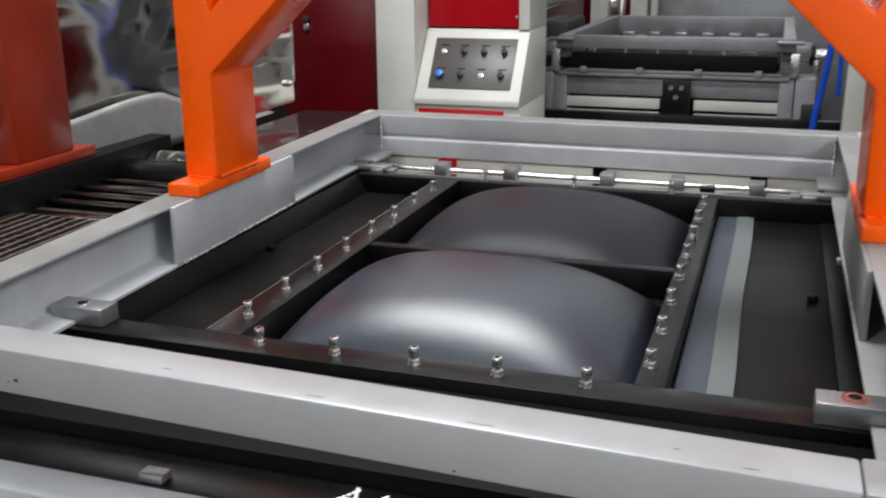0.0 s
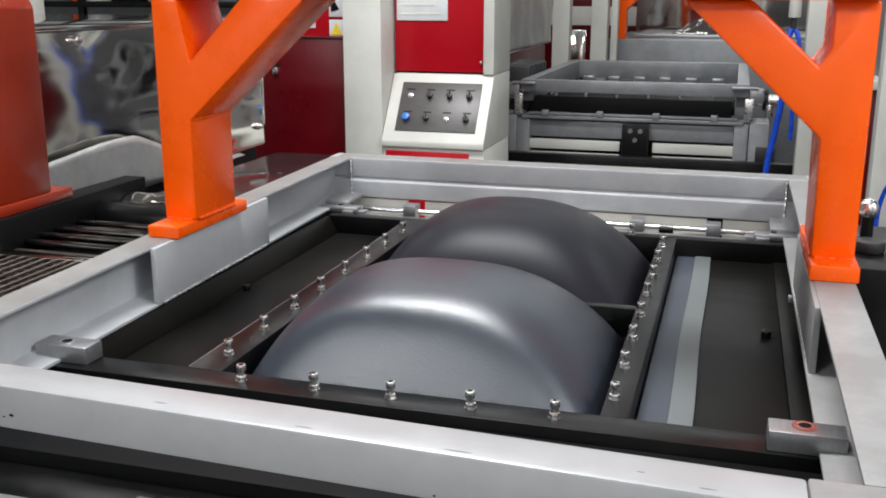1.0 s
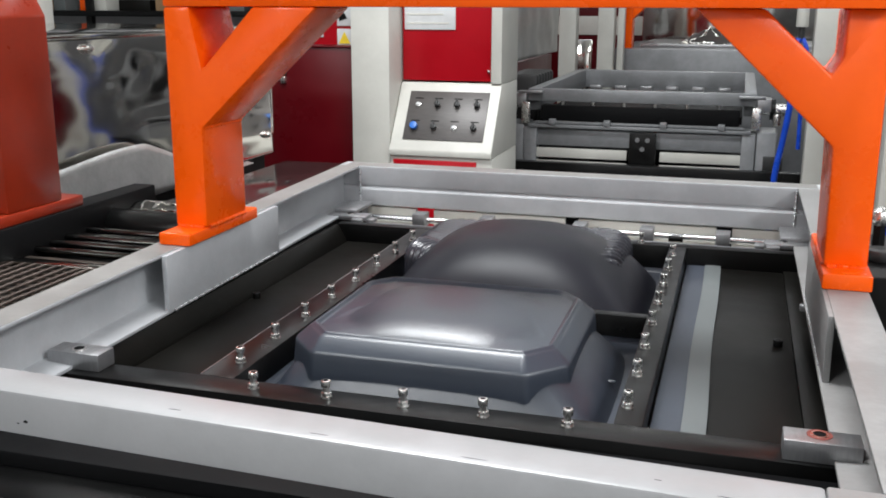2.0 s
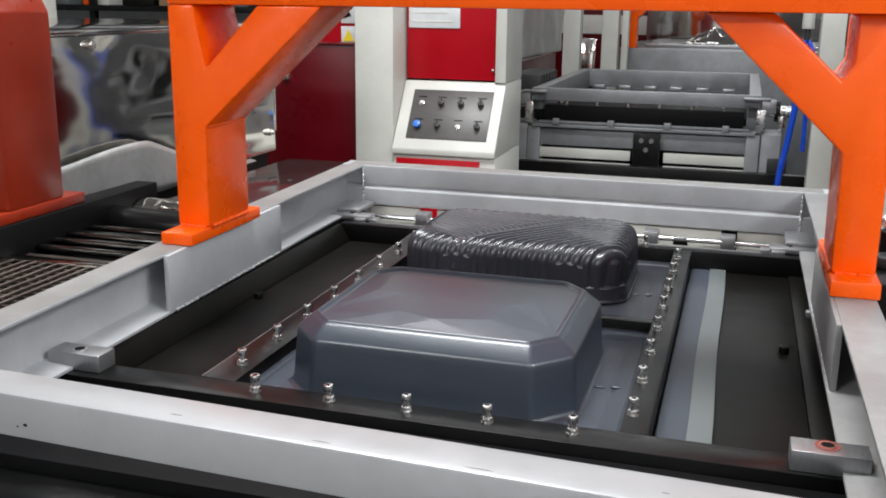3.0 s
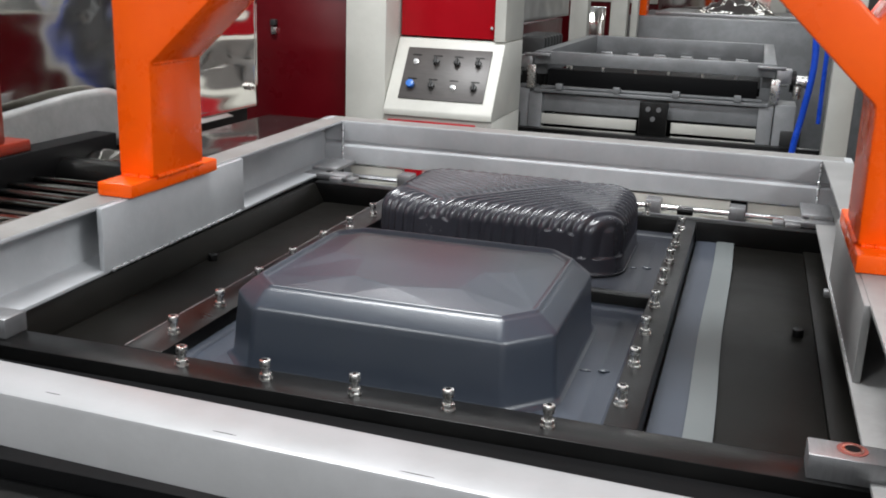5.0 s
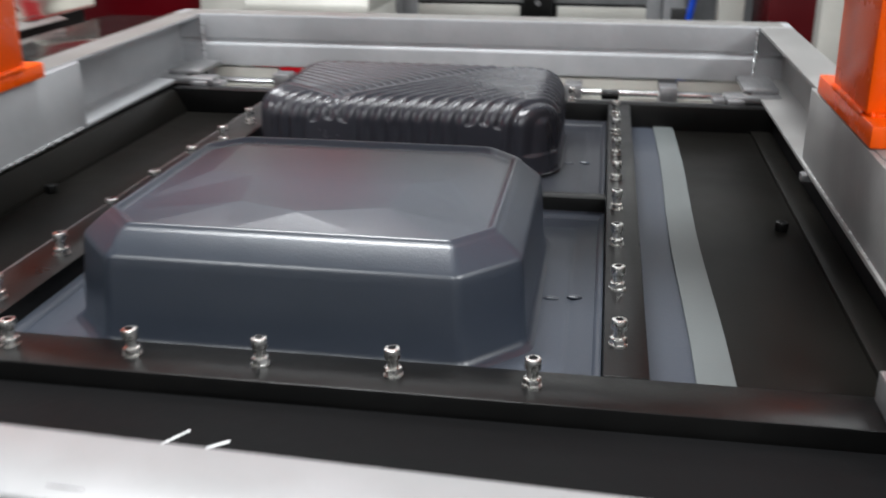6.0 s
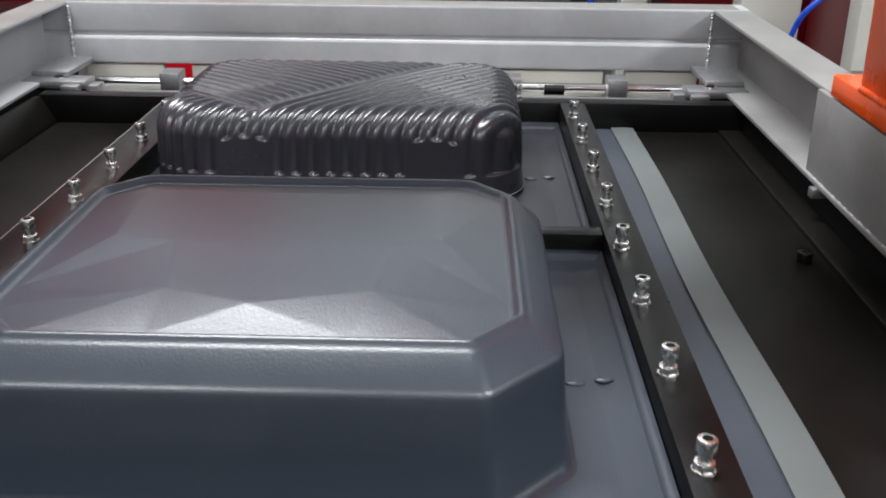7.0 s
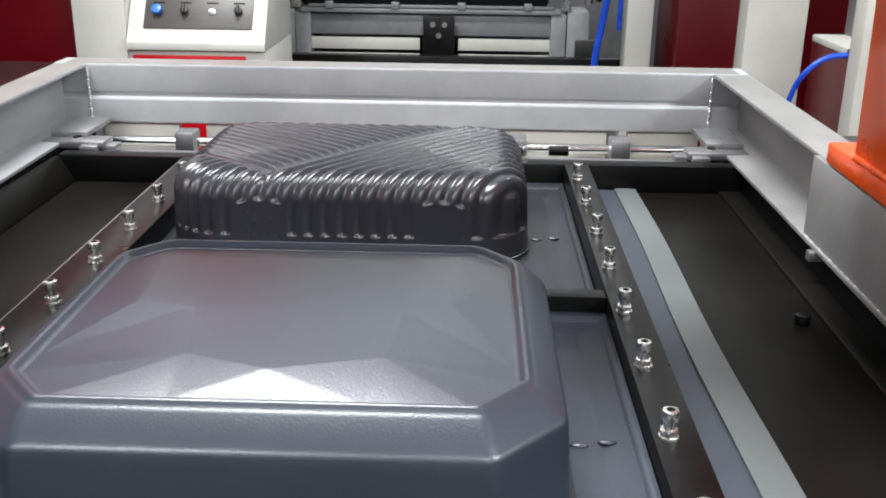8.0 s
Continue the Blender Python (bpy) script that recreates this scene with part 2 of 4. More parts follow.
part("side_rail", prism([(x - 0.392, z) for x, z in C_LEFT], "y", -0.340, 1.698, 0.0015, shift=(-0.055, 0)), SILVER, frame_base)
C_RIGHT = [(-x, z) for x, z in C_LEFT]
part("side_rail", prism([(x * 1.12 + 1.040, z) for x, z in C_RIGHT], "y", -0.400, 1.698, 0.0015), DULLSILVER_SHADED, frame_base, "dull grey worn rail, darkened further for shade")
part("far_beam", prism([(1.700, TOP), (1.785, TOP), (1.785, -0.028), (1.696, -0.028), (1.694, -0.024), (1.694, 0.028), (1.697, 0.034), (1.703, 0.036), (1.705, 0.042), (1.699, 0.047), (1.699, 0.108)], "x", -0.525, 1.122, 0.001), SILVER, frame_base)
BEAM_SKEW = -0.040


def beam_front(x):
    """The front face of the beam, which stands slightly askew."""
    return -0.425 + BEAM_SKEW * (x + 0.470)


part("front_beam", prism([(-0.345, 0.042), (-0.425, 0.042), (-0.425, TOP), (-0.345, TOP)], "x", -0.470, 0.975, 0.006, shift=(BEAM_SKEW * 1.445, 0)), SILVER_RAW, frame_base, "worn silver-grey front beam with scratches")
part("beam_end", prism([(-0.402, 0.042), (-0.486, 0.042), (-0.486, TOP + 0.001), (-0.402, TOP + 0.001)], "x", 0.9755, 1.126, 0.004), DULLSILVER_SHADED, frame_base, "dull grey end plate of the front beam")
# worn paint on the upward faces
part("worn_top", prism([(-0.464, TOP), (-0.393, TOP), (-0.393, TOP + 0.0004), (-0.464, TOP + 0.0004)], "y", -0.338, 1.697, 0, shift=(-0.055, 0)), WORNTOP, frame_base, "dull beige worn paint")
part("worn_top", box(-0.500, 1.100, 1.703, 1.784, TOP, TOP + 0.0004, 0), WORNTOP, frame_base, "dull beige worn paint")
# thick boxing plates over the channel's open side
part("boxing_plate", prism([(-0.396, TOP - 0.002), (-0.408, TOP - 0.002), (-0.408, LOW + 0.004), (-0.396, LOW + 0.004)], "y", 0.35, 0.965, 0.001, shift=(-0.016, 0)), SILVER, frame_base)
part("boxing_plate", box(1.031, 1.043, 0.32, 0.94, LOW + 0.004, TOP - 0.002, 0.001), DULLSILVER_SHADED, frame_base)
def weld(p0, p1, seed, mat=WELD, parent=frame_base, thick=1.0):
    rnd = random.Random(seed)
    n, cols, verts = 70, 8, []
    p0, p1 = Vector(p0), Vector(p1)
    d = (p1 - p0).normalized()
    u = d.cross(Vector((0.3, 0.2, 0.9)) if abs(d.z) < 0.5 else Vector((1, 0, 0))).normalized()
    v = d.cross(u)
    for i in range(n):
        c = p0.lerp(p1, i / (n - 1))
        rad = thick * (0.0028) + 0.0016 * rnd.random() + 0.001 * math.sin(i * 1.7)
        for j in range(cols):
            a = 2 * math.pi * j / cols
            verts.append(c + u * rad * math.cos(a) + v * rad * math.sin(a))
    grid_mesh("weld_seam", verts, n, cols, mat, closed=True, parent=parent)


weld((-0.396, 0.37, LOW + 0.005), (-0.412, 0.95, LOW + 0.005), 1)
weld((1.032, 0.41, LOW + 0.005), (1.032, 0.93, LOW + 0.005), 2)
weld((-0.442, 1.692, -0.016), (-0.442, 1.692, 0.104), 3)
weld((1.037, 1.692, -0.016), (1.037, 1.692, 0.104), 4)
# legs and dark lower body
for x in (-0.46, 1.04):
    for y in (-0.40, 1.71):
        part("leg", box(x, x + 0.07, y, y + 0.06, FLOOR, LOW - 0.002 if y > 0 else 0.044, 0.004), SILVER, frame_base)

# Black sheets added so the gaps below the side rails stay dark.
part("skirt", box(1.050, 1.058, -0.30, 1.68, -0.60, LOW - 0.001, 0.001), BLACKDEEP, frame_base, "black sheet added to darken the gap under the rail")
part("skirt", box(-0.440, -0.432, -0.30, 1.68, -0.60, LOW - 0.001, 0.001), BLACKDEEP, frame_base, "black sheet added to darken the gap under the rail")

# ---- black clamp frame ----
clamp = thing("sheet_clamp", "black oxide steel clamp bars bolted over the plastic sheets", "clamp")
CT = -0.030
part("front_bar", box(-0.405, 1.045, -0.040, 0.032, -0.170, CT, 0.002), BLACKSTEEL, clamp)
part("far_bar", box(-0.405, 1.045, 1.385, 1.425, -0.130, CT, 0.002), BLACKSTEEL, clamp)
part("left_bar", box(-0.134, -0.060, 0.033, 1.384, -0.125, CT, 0.002), BLACKSTEEL, clamp)
part("right_bar", box(0.672, 0.722, 0.033, 1.384, -0.125, CT, 0.002), BLACKSTEEL, clamp)
part("cross_bar", box(-0.059, 0.671, 0.660, 0.690, -0.125, CT - 0.002, 0.002), BLACKSTEEL, clamp)
part("edge_bar", box(-0.405, -0.372, 0.033, 1.384, -0.13, -0.084, 0.001), BLACKPANEL, clamp)
part("edge_plate", prism([(-0.392, -0.0835), (-0.372, -0.0835), (-0.400, -0.033), (-0.412, -0.033)], "y", 0.033, 1.384, 0.001), BLACKPANEL, clamp)
part("edge_bar", box(1.000, 1.045, 0.033, 1.384, -0.13, -0.082, 0.001), BLACKPANEL, clamp)
part("side_panel", box(-0.371, -0.135, 0.033, 1.384, -0.12, -0.088, 0.001), BLACKPANEL, clamp, "dark olive-black plastic panel")
part("side_panel", box(0.723, 0.999, 0.033, 1.384, -0.12, -0.088, 0.001), BLACKPANEL, clamp, "dark olive-black plastic panel")
# Pale strip stands in for the highlight along the left bar's edge.
part("edge_highlight", box(-0.1365, -0.1345, 0.04, 1.38, CT - 0.010, CT - 0.001, 0), BLOCKSTEEL, clamp, "pale strip drawn as the bar's edge highlight")
base = tagged(finish("mould_table", box(-0.34, 0.98, 0.01, 1.37, -0.60, -0.132, 0.004), BLACKDEEP), "matt black mould table under the clamp frame", "machine table")
part("leg", box(0.1, 0.5, 0.5, 0.9, FLOOR, -0.601, 0.004), BLACKDEEP, base)

# small bolt heads on the side panels
for x, y in ((0.967, 0.711), (-0.356, 0.706)):
    b = thing("panel_screw", "black socket-head screw standing in the dark panel", "screw", (x, y, -0.0885), "panel screws")
    part("head", cyl((0, 0, 0), (0, 0, 0.016), 0.011, 20, bevel=0.0015), BLACKSTEEL, b)
    part("socket", cyl((0, 0, 0.0155), (0, 0, 0.0165), 0.006, 6), BLACKDEEP, b)


# ---- clamp bolts ----
def clamp_bolt():
    b = thing("clamp_bolt", "bright nickel socket-head bolt with hex nut standing on black bar", "bolt", group="clamp bolts")
    part("washer", cyl((0, 0, 0.0), (0, 0, 0.002), 0.0108, 20), CHROME, b)
    part("hex_nut", cyl((0, 0, 0.002), (0, 0, 0.010), 0.0104, 6, bevel=0.0008), CHROME, b)
    part("shank", cyl((0, 0, 0.010), (0, 0, 0.022), 0.0062, 14), CHROME, b)
    head = cyl((0, 0, 0.020), (0, 0, 0.0325), 0.0089, 20, bevel=0.0012)
    h = part("cap_head", head, CHROME, b)
    part("socket", cyl((0, 0, 0.0320), (0, 0, 0.0328), 0.0050, 6), BLACKDEEP, h)
    return b


rng = random.Random(7)
BOLTS = [(0.1495 * i + 0.0, -0.002) for i in range(5)]
BOLTS += [(0.688, 0.110 + 0.1657 * i) for i in range(8)]
BOLTS += [(-0.0895, 0.117 + 0.1583 * i) for i in range(8)]
BOLTS += [(0.585, 1.405), (0.30, 1.405), (0.02, 1.405)]
first = clamp_bolt()
for i, (x, y) in enumerate(BOLTS):
    m = pose(x, y, CT, rng.uniform(-2, 2), rng.uniform(-2, 2), rng.uniform(0, 360))
    if i == 0:
        first.matrix_basis = m
    else:
        copy_thing(first, m)


# ---- steel holding blocks at the corners ----
def corner_block(x0, x1, y0, y1, z0, z1, hx, hy, label):
    b = thing("holding_block", label, "steel block", ((x0 + x1) / 2, (y0 + y1) / 2, z0), "holding blocks")
    cx, cy = (x0 + x1) / 2, (y0 + y1) / 2
    part("body", box(x0 - cx, x1 - cx, y0 - cy, y1 - cy, 0, z1 - z0, 0.002), BLOCKSTEEL, b)
    if hx > 0.5 and z1 > 0:
        part("paint_mark", cyl((hx - cx, hy - cy, z1 - z0 - 0.001), (hx - cx, hy - cy, z1 - z0 + 0.0008), 0.020, 24), REDLEAD, b, "faded red paint ring")
    part("bolt_ring", cyl((hx - cx, hy - cy, z1 - z0 - 0.001), (hx - cx, hy - cy, z1 - z0 + 0.002), 0.014, 24), CHROME, b)
    part("bolt_socket", cyl((hx - cx, hy - cy, z1 - z0 + 0.0015), (hx - cx, hy - cy, z1 - z0 + 0.0025), 0.010, 20), BLACKDEEP, b)
    return b


corner_block(-0.445, -0.328, -0.018, 0.036, CT + 0.0, 0.005, -0.387, 0.006, "milled steel holding block with recessed bolt on black frame")
corner_block(0.948, 1.068, -0.030, 0.024, CT + 0.0, 0.005, 1.004, 0.003, "milled steel holding block with recessed bolt on black frame")
for x0, x1, hx in ((-0.470, -0.330, -0.40), (0.945, 1.075, 1.00)):
    b = corner_block(x0, x1, 1.455, 1.515, CT - 0.004, CT + 0.012, hx, 1.49, "stepped steel holding plate in the frame corner")
    side = 1 if hx > 0.5 else -1
    part("upper_plate", box(*sorted((side * -0.020, side * 0.062)), 0.012, 0.17, 0.0165, 0.028, 0.002), BLOCKSTEEL, b)
    part("step_plate", box(*sorted((side * -0.092, side * -0.0655)), -0.022, 0.020, -0.006, 0.006, 0.0015), BLOCKSTEEL, b)
    part("lug", box(*sorted((side * -0.060, side * -0.022)), -0.050, -0.0305, -0.004, 0.010, 0.0015), BLOCKSTEEL, b)
    part("carrier", box(-0.06, 0.06, -0.02, 0.02, -0.10, -0.001, 0.002), BLACKSTEEL, b)

# ---- guide rods and rail behind the clamp frame ----
guide = thing("guide_rail", "ground steel guide rods with clamp blocks behind the clamp frame", "guide rail")
part("rod", cyl((-0.42, 1.645, -0.060), (1.02, 1.645, -0.060), 0.011, 16), RODSTEEL, guide)
part("flat_bar", box(-0.42, 1.02, 1.445, 1.50, -0.075, -0.045, 0.002), BLOCKSTEEL, guide)
part("lower_bar", box(-0.42, 1.02, 1.60, 1.69, -0.16, -0.10, 0.003), CREAM, guide)
for x0, x1 in ((-0.42, -0.235), (-0.170, 0.300), (0.345, 0.800), (0.850, 1.02)):
    part("rear_bar", box(x0, x1, 1.705, 1.725, -0.16, -0.034, 0.003), CREAM, guide, "cream painted flat bar")
for x in (-0.22, 0.02, 0.34, 0.56, 0.80):
    part("rod_block", box(x, x + 0.045, 1.61, 1.67, -0.080, -0.032, 0.003), BLOCKSTEEL, guide)
part("knob", cyl((0.655, 1.60, -0.055), (0.700, 1.60, -0.055), 0.012, 12), BLACKSTEEL, guide)

# ---- plastic lying in the frame ----
def wavy_strip(name, x0, x1, z, amp, mat, label):
    n, verts = 60, []
    for i in range(n):
        f = i / (n - 1)
        y = 0.036 + 1.345 * f
        w = amp * math.sin(f * 9.0 + 0.6) * (1 - f * 0.5)
        for x, zz in ((x0, z - 0.003), (x0, z), (x0 * 0.5 + x1 * 0.5, z + 0.0008), (x1, z), (x1, z - 0.003)):
            verts.append((x + w, y, zz + 0.0015 * math.sin(f * 11)))
    return tagged(grid_mesh(name, verts, n, 5, mat), label, "plastic strip")


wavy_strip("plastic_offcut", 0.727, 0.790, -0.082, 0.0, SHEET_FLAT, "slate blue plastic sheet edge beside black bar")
wavy_strip("plastic_strip", 0.779, 0.824, -0.078, 0.003, STRIP, "pale grey plastic strip lying on dark panel")


def pocket_sheet(y0, y1, drop, mat, label):
    x0, x1 = -0.058, 0.670
    ins = ((0.0, -0.055), (0.010, -0.0665), (0.030, -0.068), (0.040, -0.0705), (0.050, -0.068), (0.09, -0.068))
    verts = []
    for d, z in ins:
        verts += [(x0 + d, y0 + d, z - drop), (x1 - d, y0 + d, z - drop), (x1 - d, y1 - d, z - drop), (x0 + d, y1 - d, z - drop)]
    ob = grid_mesh("formed_sheet", verts, len(ins), 4, mat, closed=True, cap=True, angle=40)
    md = ob.modifiers.new("thickness", "SOLIDIFY")
    md.thickness, md.offset = 0.002, -1
    return tagged(ob, label, "plastic sheet")


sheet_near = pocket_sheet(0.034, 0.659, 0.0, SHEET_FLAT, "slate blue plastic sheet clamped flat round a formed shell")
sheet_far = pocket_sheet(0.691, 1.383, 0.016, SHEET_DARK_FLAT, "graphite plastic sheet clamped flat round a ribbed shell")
for x, y, z in ((0.601, 0.317, -0.0675), (0.633, 0.325, -0.0675), (0.596, 1.050, -0.0835), (0.628, 1.060, -0.0835)):
    sp = bmesh.new()
    bmesh.ops.create_uvsphere(sp, u_segments=14, v_segments=8, radius=1.0, matrix=Matrix.Translation((0, 0, 0)) @ Matrix.Diagonal((0.011, 0.005, 0.003, 1)))
    ob = finish("sheet_dimple", sp, SHEET, smooth=80)
    ob.location = (x, y, z)
    tagged(ob, "small shiny raised dimple in the plastic sheet", "dimple", "sheet dimples")


# ---- faceted suitcase shell ----
def octagon(x0, x1, y0, y1, cx, cy):
    return [(x0 + cx, y0), (x1 - cx, y0), (x1, y0 + cy), (x1, y1 - cy), (x1 - cx, y1), (x0 + cx, y1), (x0, y1 - cy), (x0, y0 + cy)]


def rounded_ring(pts, r, n):
    """The outline with its corners rounded, n points a corner."""
    out = []
    k = len(pts)
    for i in range(k):
        a, b, c = Vector(pts[i - 1]), Vector(pts[i]), Vector(pts[(i + 1) % k])
        u, w = (a - b).normalized(), (c - b).normalized()
        ri = r[i] if isinstance(r, list) else r
        p, q = b + u * ri, b + w * ri
        for j in range(n):
            t = j / (n - 1)
            out.append(tuple((1 - t) ** 2 * p + 2 * t * (1 - t) * b + t * t * q))
    return out


def faceted_shell():
    ob = thing("faceted_suitcase_shell", "dark grey-blue plastic suitcase shell with faceted lid", "suitcase shell")
    x0, x1, y0, y1 = 0.006, 0.572, 0.098, 0.612
    rings = []
    # (outward offset, height, corner radius): foot, wall, sloping shoulder, raised bead round the lid
    for off, z, r in ((0.018, -0.0690, 0.012), (0.016, -0.0672, 0.012), (0.013, -0.0660, 0.010), (0.009, -0.0630, 0.010), (0.007, -0.055, 0.010), (0.004, -0.01, 0.010), (0.001, 0.030, 0.010), (0.000, 0.0410, 0.010), (-0.0010, 0.0448, 0.010), (-0.0028, 0.0474, 0.010), (-0.005, 0.0498, 0.010),
                      (-0.0265, 0.0690, 0.008), (-0.0300, 0.0712, 0.008), (-0.0335, 0.0728, 0.007), (-0.0352, 0.0750, 0.006), (-0.0372, 0.0766, 0.006), (-0.0392, 0.0770, 0.006), (-0.0410, 0.0762, 0.006), (-0.0425, 0.0742, 0.006), (-0.0440, 0.0716, 0.006), (-0.0465, 0.0700, 0.006), (-0.050, 0.0700, 0.006)):
        cut = 0.063 + (0.006 if z < 0.05 else -0.022 * (-off) / 0.05)
        back = off if off > 0 else off * 1.4
        pts = octagon(x0 - off, x1 + off, y0 - off, y1 + back, cut, cut + 0.006)
        soft = 0.036 if off > -0.03 else 0.014
        rings.append([(x, y, z) for x, y in rounded_ring(pts, [r, r, r, soft, soft, soft, soft, r], 7)])
    n = len(rings[0])
    grid_mesh("shell_wall", [v for ring in rings for v in ring], len(rings), n, SHEET, closed=True, parent=ob, angle=50)
    # lid: a low-poly cut surface inside the bead
    base = 0.0700
    o = [(x, y, base) for x, y in octagon(x0 + 0.0495, x1 - 0.0495, y0 + 0.0495, y1 - 0.0695, 0.040, 0.046)]
    fl, fr, rf, rb, br, bl, lb, lf = o
    f1, f2 = (0.205, y0 + 0.050, base), (0.385, y0 + 0.050, base)
    l0, r0 = (x0 + 0.050, 0.235, base), (x1 - 0.050, 0.225, base)
    a, p, c = (0.210, 0.207, 0.0875), (0.290, 0.1815, 0.0862), (0.398, 0.209, 0.0875)
    l1, l2 = (0.122, 0.336, 0.0860), (0.187, 0.321, 0.0870)
    r1, r2 = (0.410, 0.318, 0.0870), (0.459, 0.340, 0.0860)
    k1, k2 = (0.110, 0.490, 0.0800), (0.450, 0.490, 0.0800)
    names = "fl fr rf rb br bl lb lf f1 f2 l0 r0 a p c l1 l2 r1 r2 k1 k2".split()
    verts = [fl, fr, rf, rb, br, bl, lb, lf, f1, f2, l0, r0, a, p, c, l1, l2, r1, r2, k1, k2]
    V = dict(zip(names, range(len(names))))
    tris = "fl f1 a|f1 p a|f1 f2 p|f2 c p|f2 fr c|fr rf c|rf r0 c|r0 r1 c|fl a lf|lf a l0|l0 a l2|l0 l2 l1|l0 l1 lb|r0 r2 r1|r0 rb r2|a p l2|p r1 l2|p c r1|lb l1 k1|l1 l2 k1|rb k2 r2|r2 k2 r1|l2 r1 k2|l2 k2 k1|lb k1 bl|rb br k2|bl k1 k2|bl k2 br"
    me = bpy.data.meshes.new("faceted_lid")
    me.from_pydata(verts, [], [tuple(V[w] for w in t.split()) for t in tris.split("|")])
    me.update()
    # the drawn sheet softens every edge of the cut mould
    bm = bmesh.new()
    bm.from_mesh(me)
    inner = [e for e in bm.edges if len(e.link_faces) == 2]
    bmesh.ops.bevel(bm, geom=inner, offset=0.0022, segments=2, affect="EDGES", profile=0.5)
    bm.to_mesh(me)
    bm.free()
    me.materials.append(SHEET)
    me.shade_smooth()
    me.set_sharp_from_angle(angle=radians(50))
    lid = new("faceted_lid", me)
    lid.parent = ob
    return ob


# ---- ribbed suitcase shell ----
def ribbed_shell():
    ob = thing("ribbed_suitcase_shell", "graphite plastic suitcase shell with diagonal ribs", "suitcase shell")
    x0, x1, y0, y1, zt, zb = -0.032, 0.568, 0.928, 1.342, 0.060, -0.084
    cx, cy, hx, hy = (x0 + x1) / 2, (y0 + y1) / 2, (x1 - x0) / 2, (y1 - y0) / 2
    N = 900
    rc = 0.085

    def outline(inset):
        """Points of a rounded rectangle, evenly spread along its length."""
        a, b, r = hx - inset, hy - inset, max(rc - inset, 0.012)
        seg = [2 * (a - r), math.pi * r / 2, 2 * (b - r), math.pi * r / 2] * 2
        seg[4], seg[6] = seg[0], seg[2]
        total = sum(seg)
        pts = []
        for i in range(N):
            s = i / N * total
            k = 0
            while s > seg[k] and k < 7:
                s -= seg[k]
                k += 1
            f = s / seg[k] if seg[k] else 0
            ang = f * math.pi / 2
            if k == 0: q, nn = (-a + r + s, -b), (0, -1)
            elif k == 1: q, nn = (a - r + r * math.sin(ang), -b + r - r * math.cos(ang)), (math.sin(ang), -math.cos(ang))
            elif k == 2: q, nn = (a, -b + r + s), (1, 0)
            elif k == 3: q, nn = (a - r + r * math.cos(ang), b - r + r * math.sin(ang)), (math.cos(ang), math.sin(ang))
            elif k == 4: q, nn = (a - r - s, b), (0, 1)
            elif k == 5: q, nn = (-a + r - r * math.sin(ang), b - r + r * math.cos(ang)), (-math.sin(ang), math.cos(ang))
            elif k == 6: q, nn = (-a, b - r - s), (-1, 0)
            else: q, nn = (-a + r - r * math.cos(ang), -b + r - r * math.sin(ang)), (-math.cos(ang), -math.sin(ang))
            pts.append((cx + q[0], cy + q[1], nn[0], nn[1]))
        return pts

    tA, tB, lam = radians(-40), radians(49), 0.0212

    def smooth(a, b, v):
        t = min(1, max(0, (v - a) / (b - a)))
        return t * t * (3 - 2 * t)

    def phase(x, y):
        sx, sy = x - 0.148, y - 0.955
        side = -math.sin(tB) * sx + math.cos(tB) * sy
        other = -math.sin(tA) * sx + math.cos(tA) * sy
        if side > 0 and other > 0:
            return other / lam + 0.5, smooth(0.0, 0.034, side)
        if side > 0:
            return side / lam + 0.5, smooth(0.0, 0.034, -other)
        return side / lam + 0.5, 1.0

    def ridge(u):
        s = 0.5 + 0.5 * math.cos(2 * math.pi * u)
        return s ** 0.65

    R, AMP = 0.044, 0.0070
    outer = outline(0.0)
    rows = []
    # flange and wall
    prof = [(-0.014, zb - 0.001, 0, 1), (-0.010, zb + 0.001, 0, 1), (-0.006, zb + 0.005, 1, 0.3), (-0.004, zb + 0.012, 1, 0)]
    for i in range(1, 41):
        prof.append((-0.004 + 0.004 * i / 40, zb + 0.012 + (zt - R - zb - 0.012) * i / 40, 1, 0))
    for i in range(1, 27):
        a = i / 26 * math.pi / 2
        prof.append((R * (1 - math.cos(a)), zt - R + R * math.sin(a), math.cos(a), math.sin(a)))
    for inset, z, nh, nv in prof:
        ring = outline(max(inset, 0))
        row = []
        for (x, y, nx, ny), (ex, ey, _, _) in zip(ring, outer):
            if inset < 0:
                x, y = x - nx * inset, y - ny * inset
            ph, fade = phase(x if z > zt - R else x, y)
            keep = fade
            # grooves stop short of the foot, and at two plain arched handle patches in the near wall
            plain = 1 - smooth(-0.0400, -0.0375, z)
            for hxp in (0.125, 0.425):
                d = abs(x - hxp) / 0.042
                if y < cy and d < 1.0:
                    top = 0.020 - 0.009 * d * d
                    plain = max(plain, (1 - smooth(0.93, 1.0, d)) * (1 - smooth(top, top + 0.0035, z)))
            h = AMP * ridge(ph) * keep
            h += (AMP * 0.92 - h) * plain
            row.append((x + nx * nh * h, y + ny * nh * h, z + nv * h))
        rows.append(row)
    # top, drawn in to the middle line
    ring = outline(R)
    M = 64
    for i in range(1, M):
        f = i / (M - 1) * 0.999
        row = []
        for x, y, nx, ny in ring:
            mx = cx + max(-(hx - hy), min(hx - hy, x - cx)) * 0.995
            px, py = x + (mx - x) * f, y + (cy - y) * f
            ph, fade = phase(px, py)
            crown = 0.003 * (1 - (1 - f) ** 2)
            row.append((px, py, zt + crown + AMP * ridge(ph) * fade))
        rows.append(row)
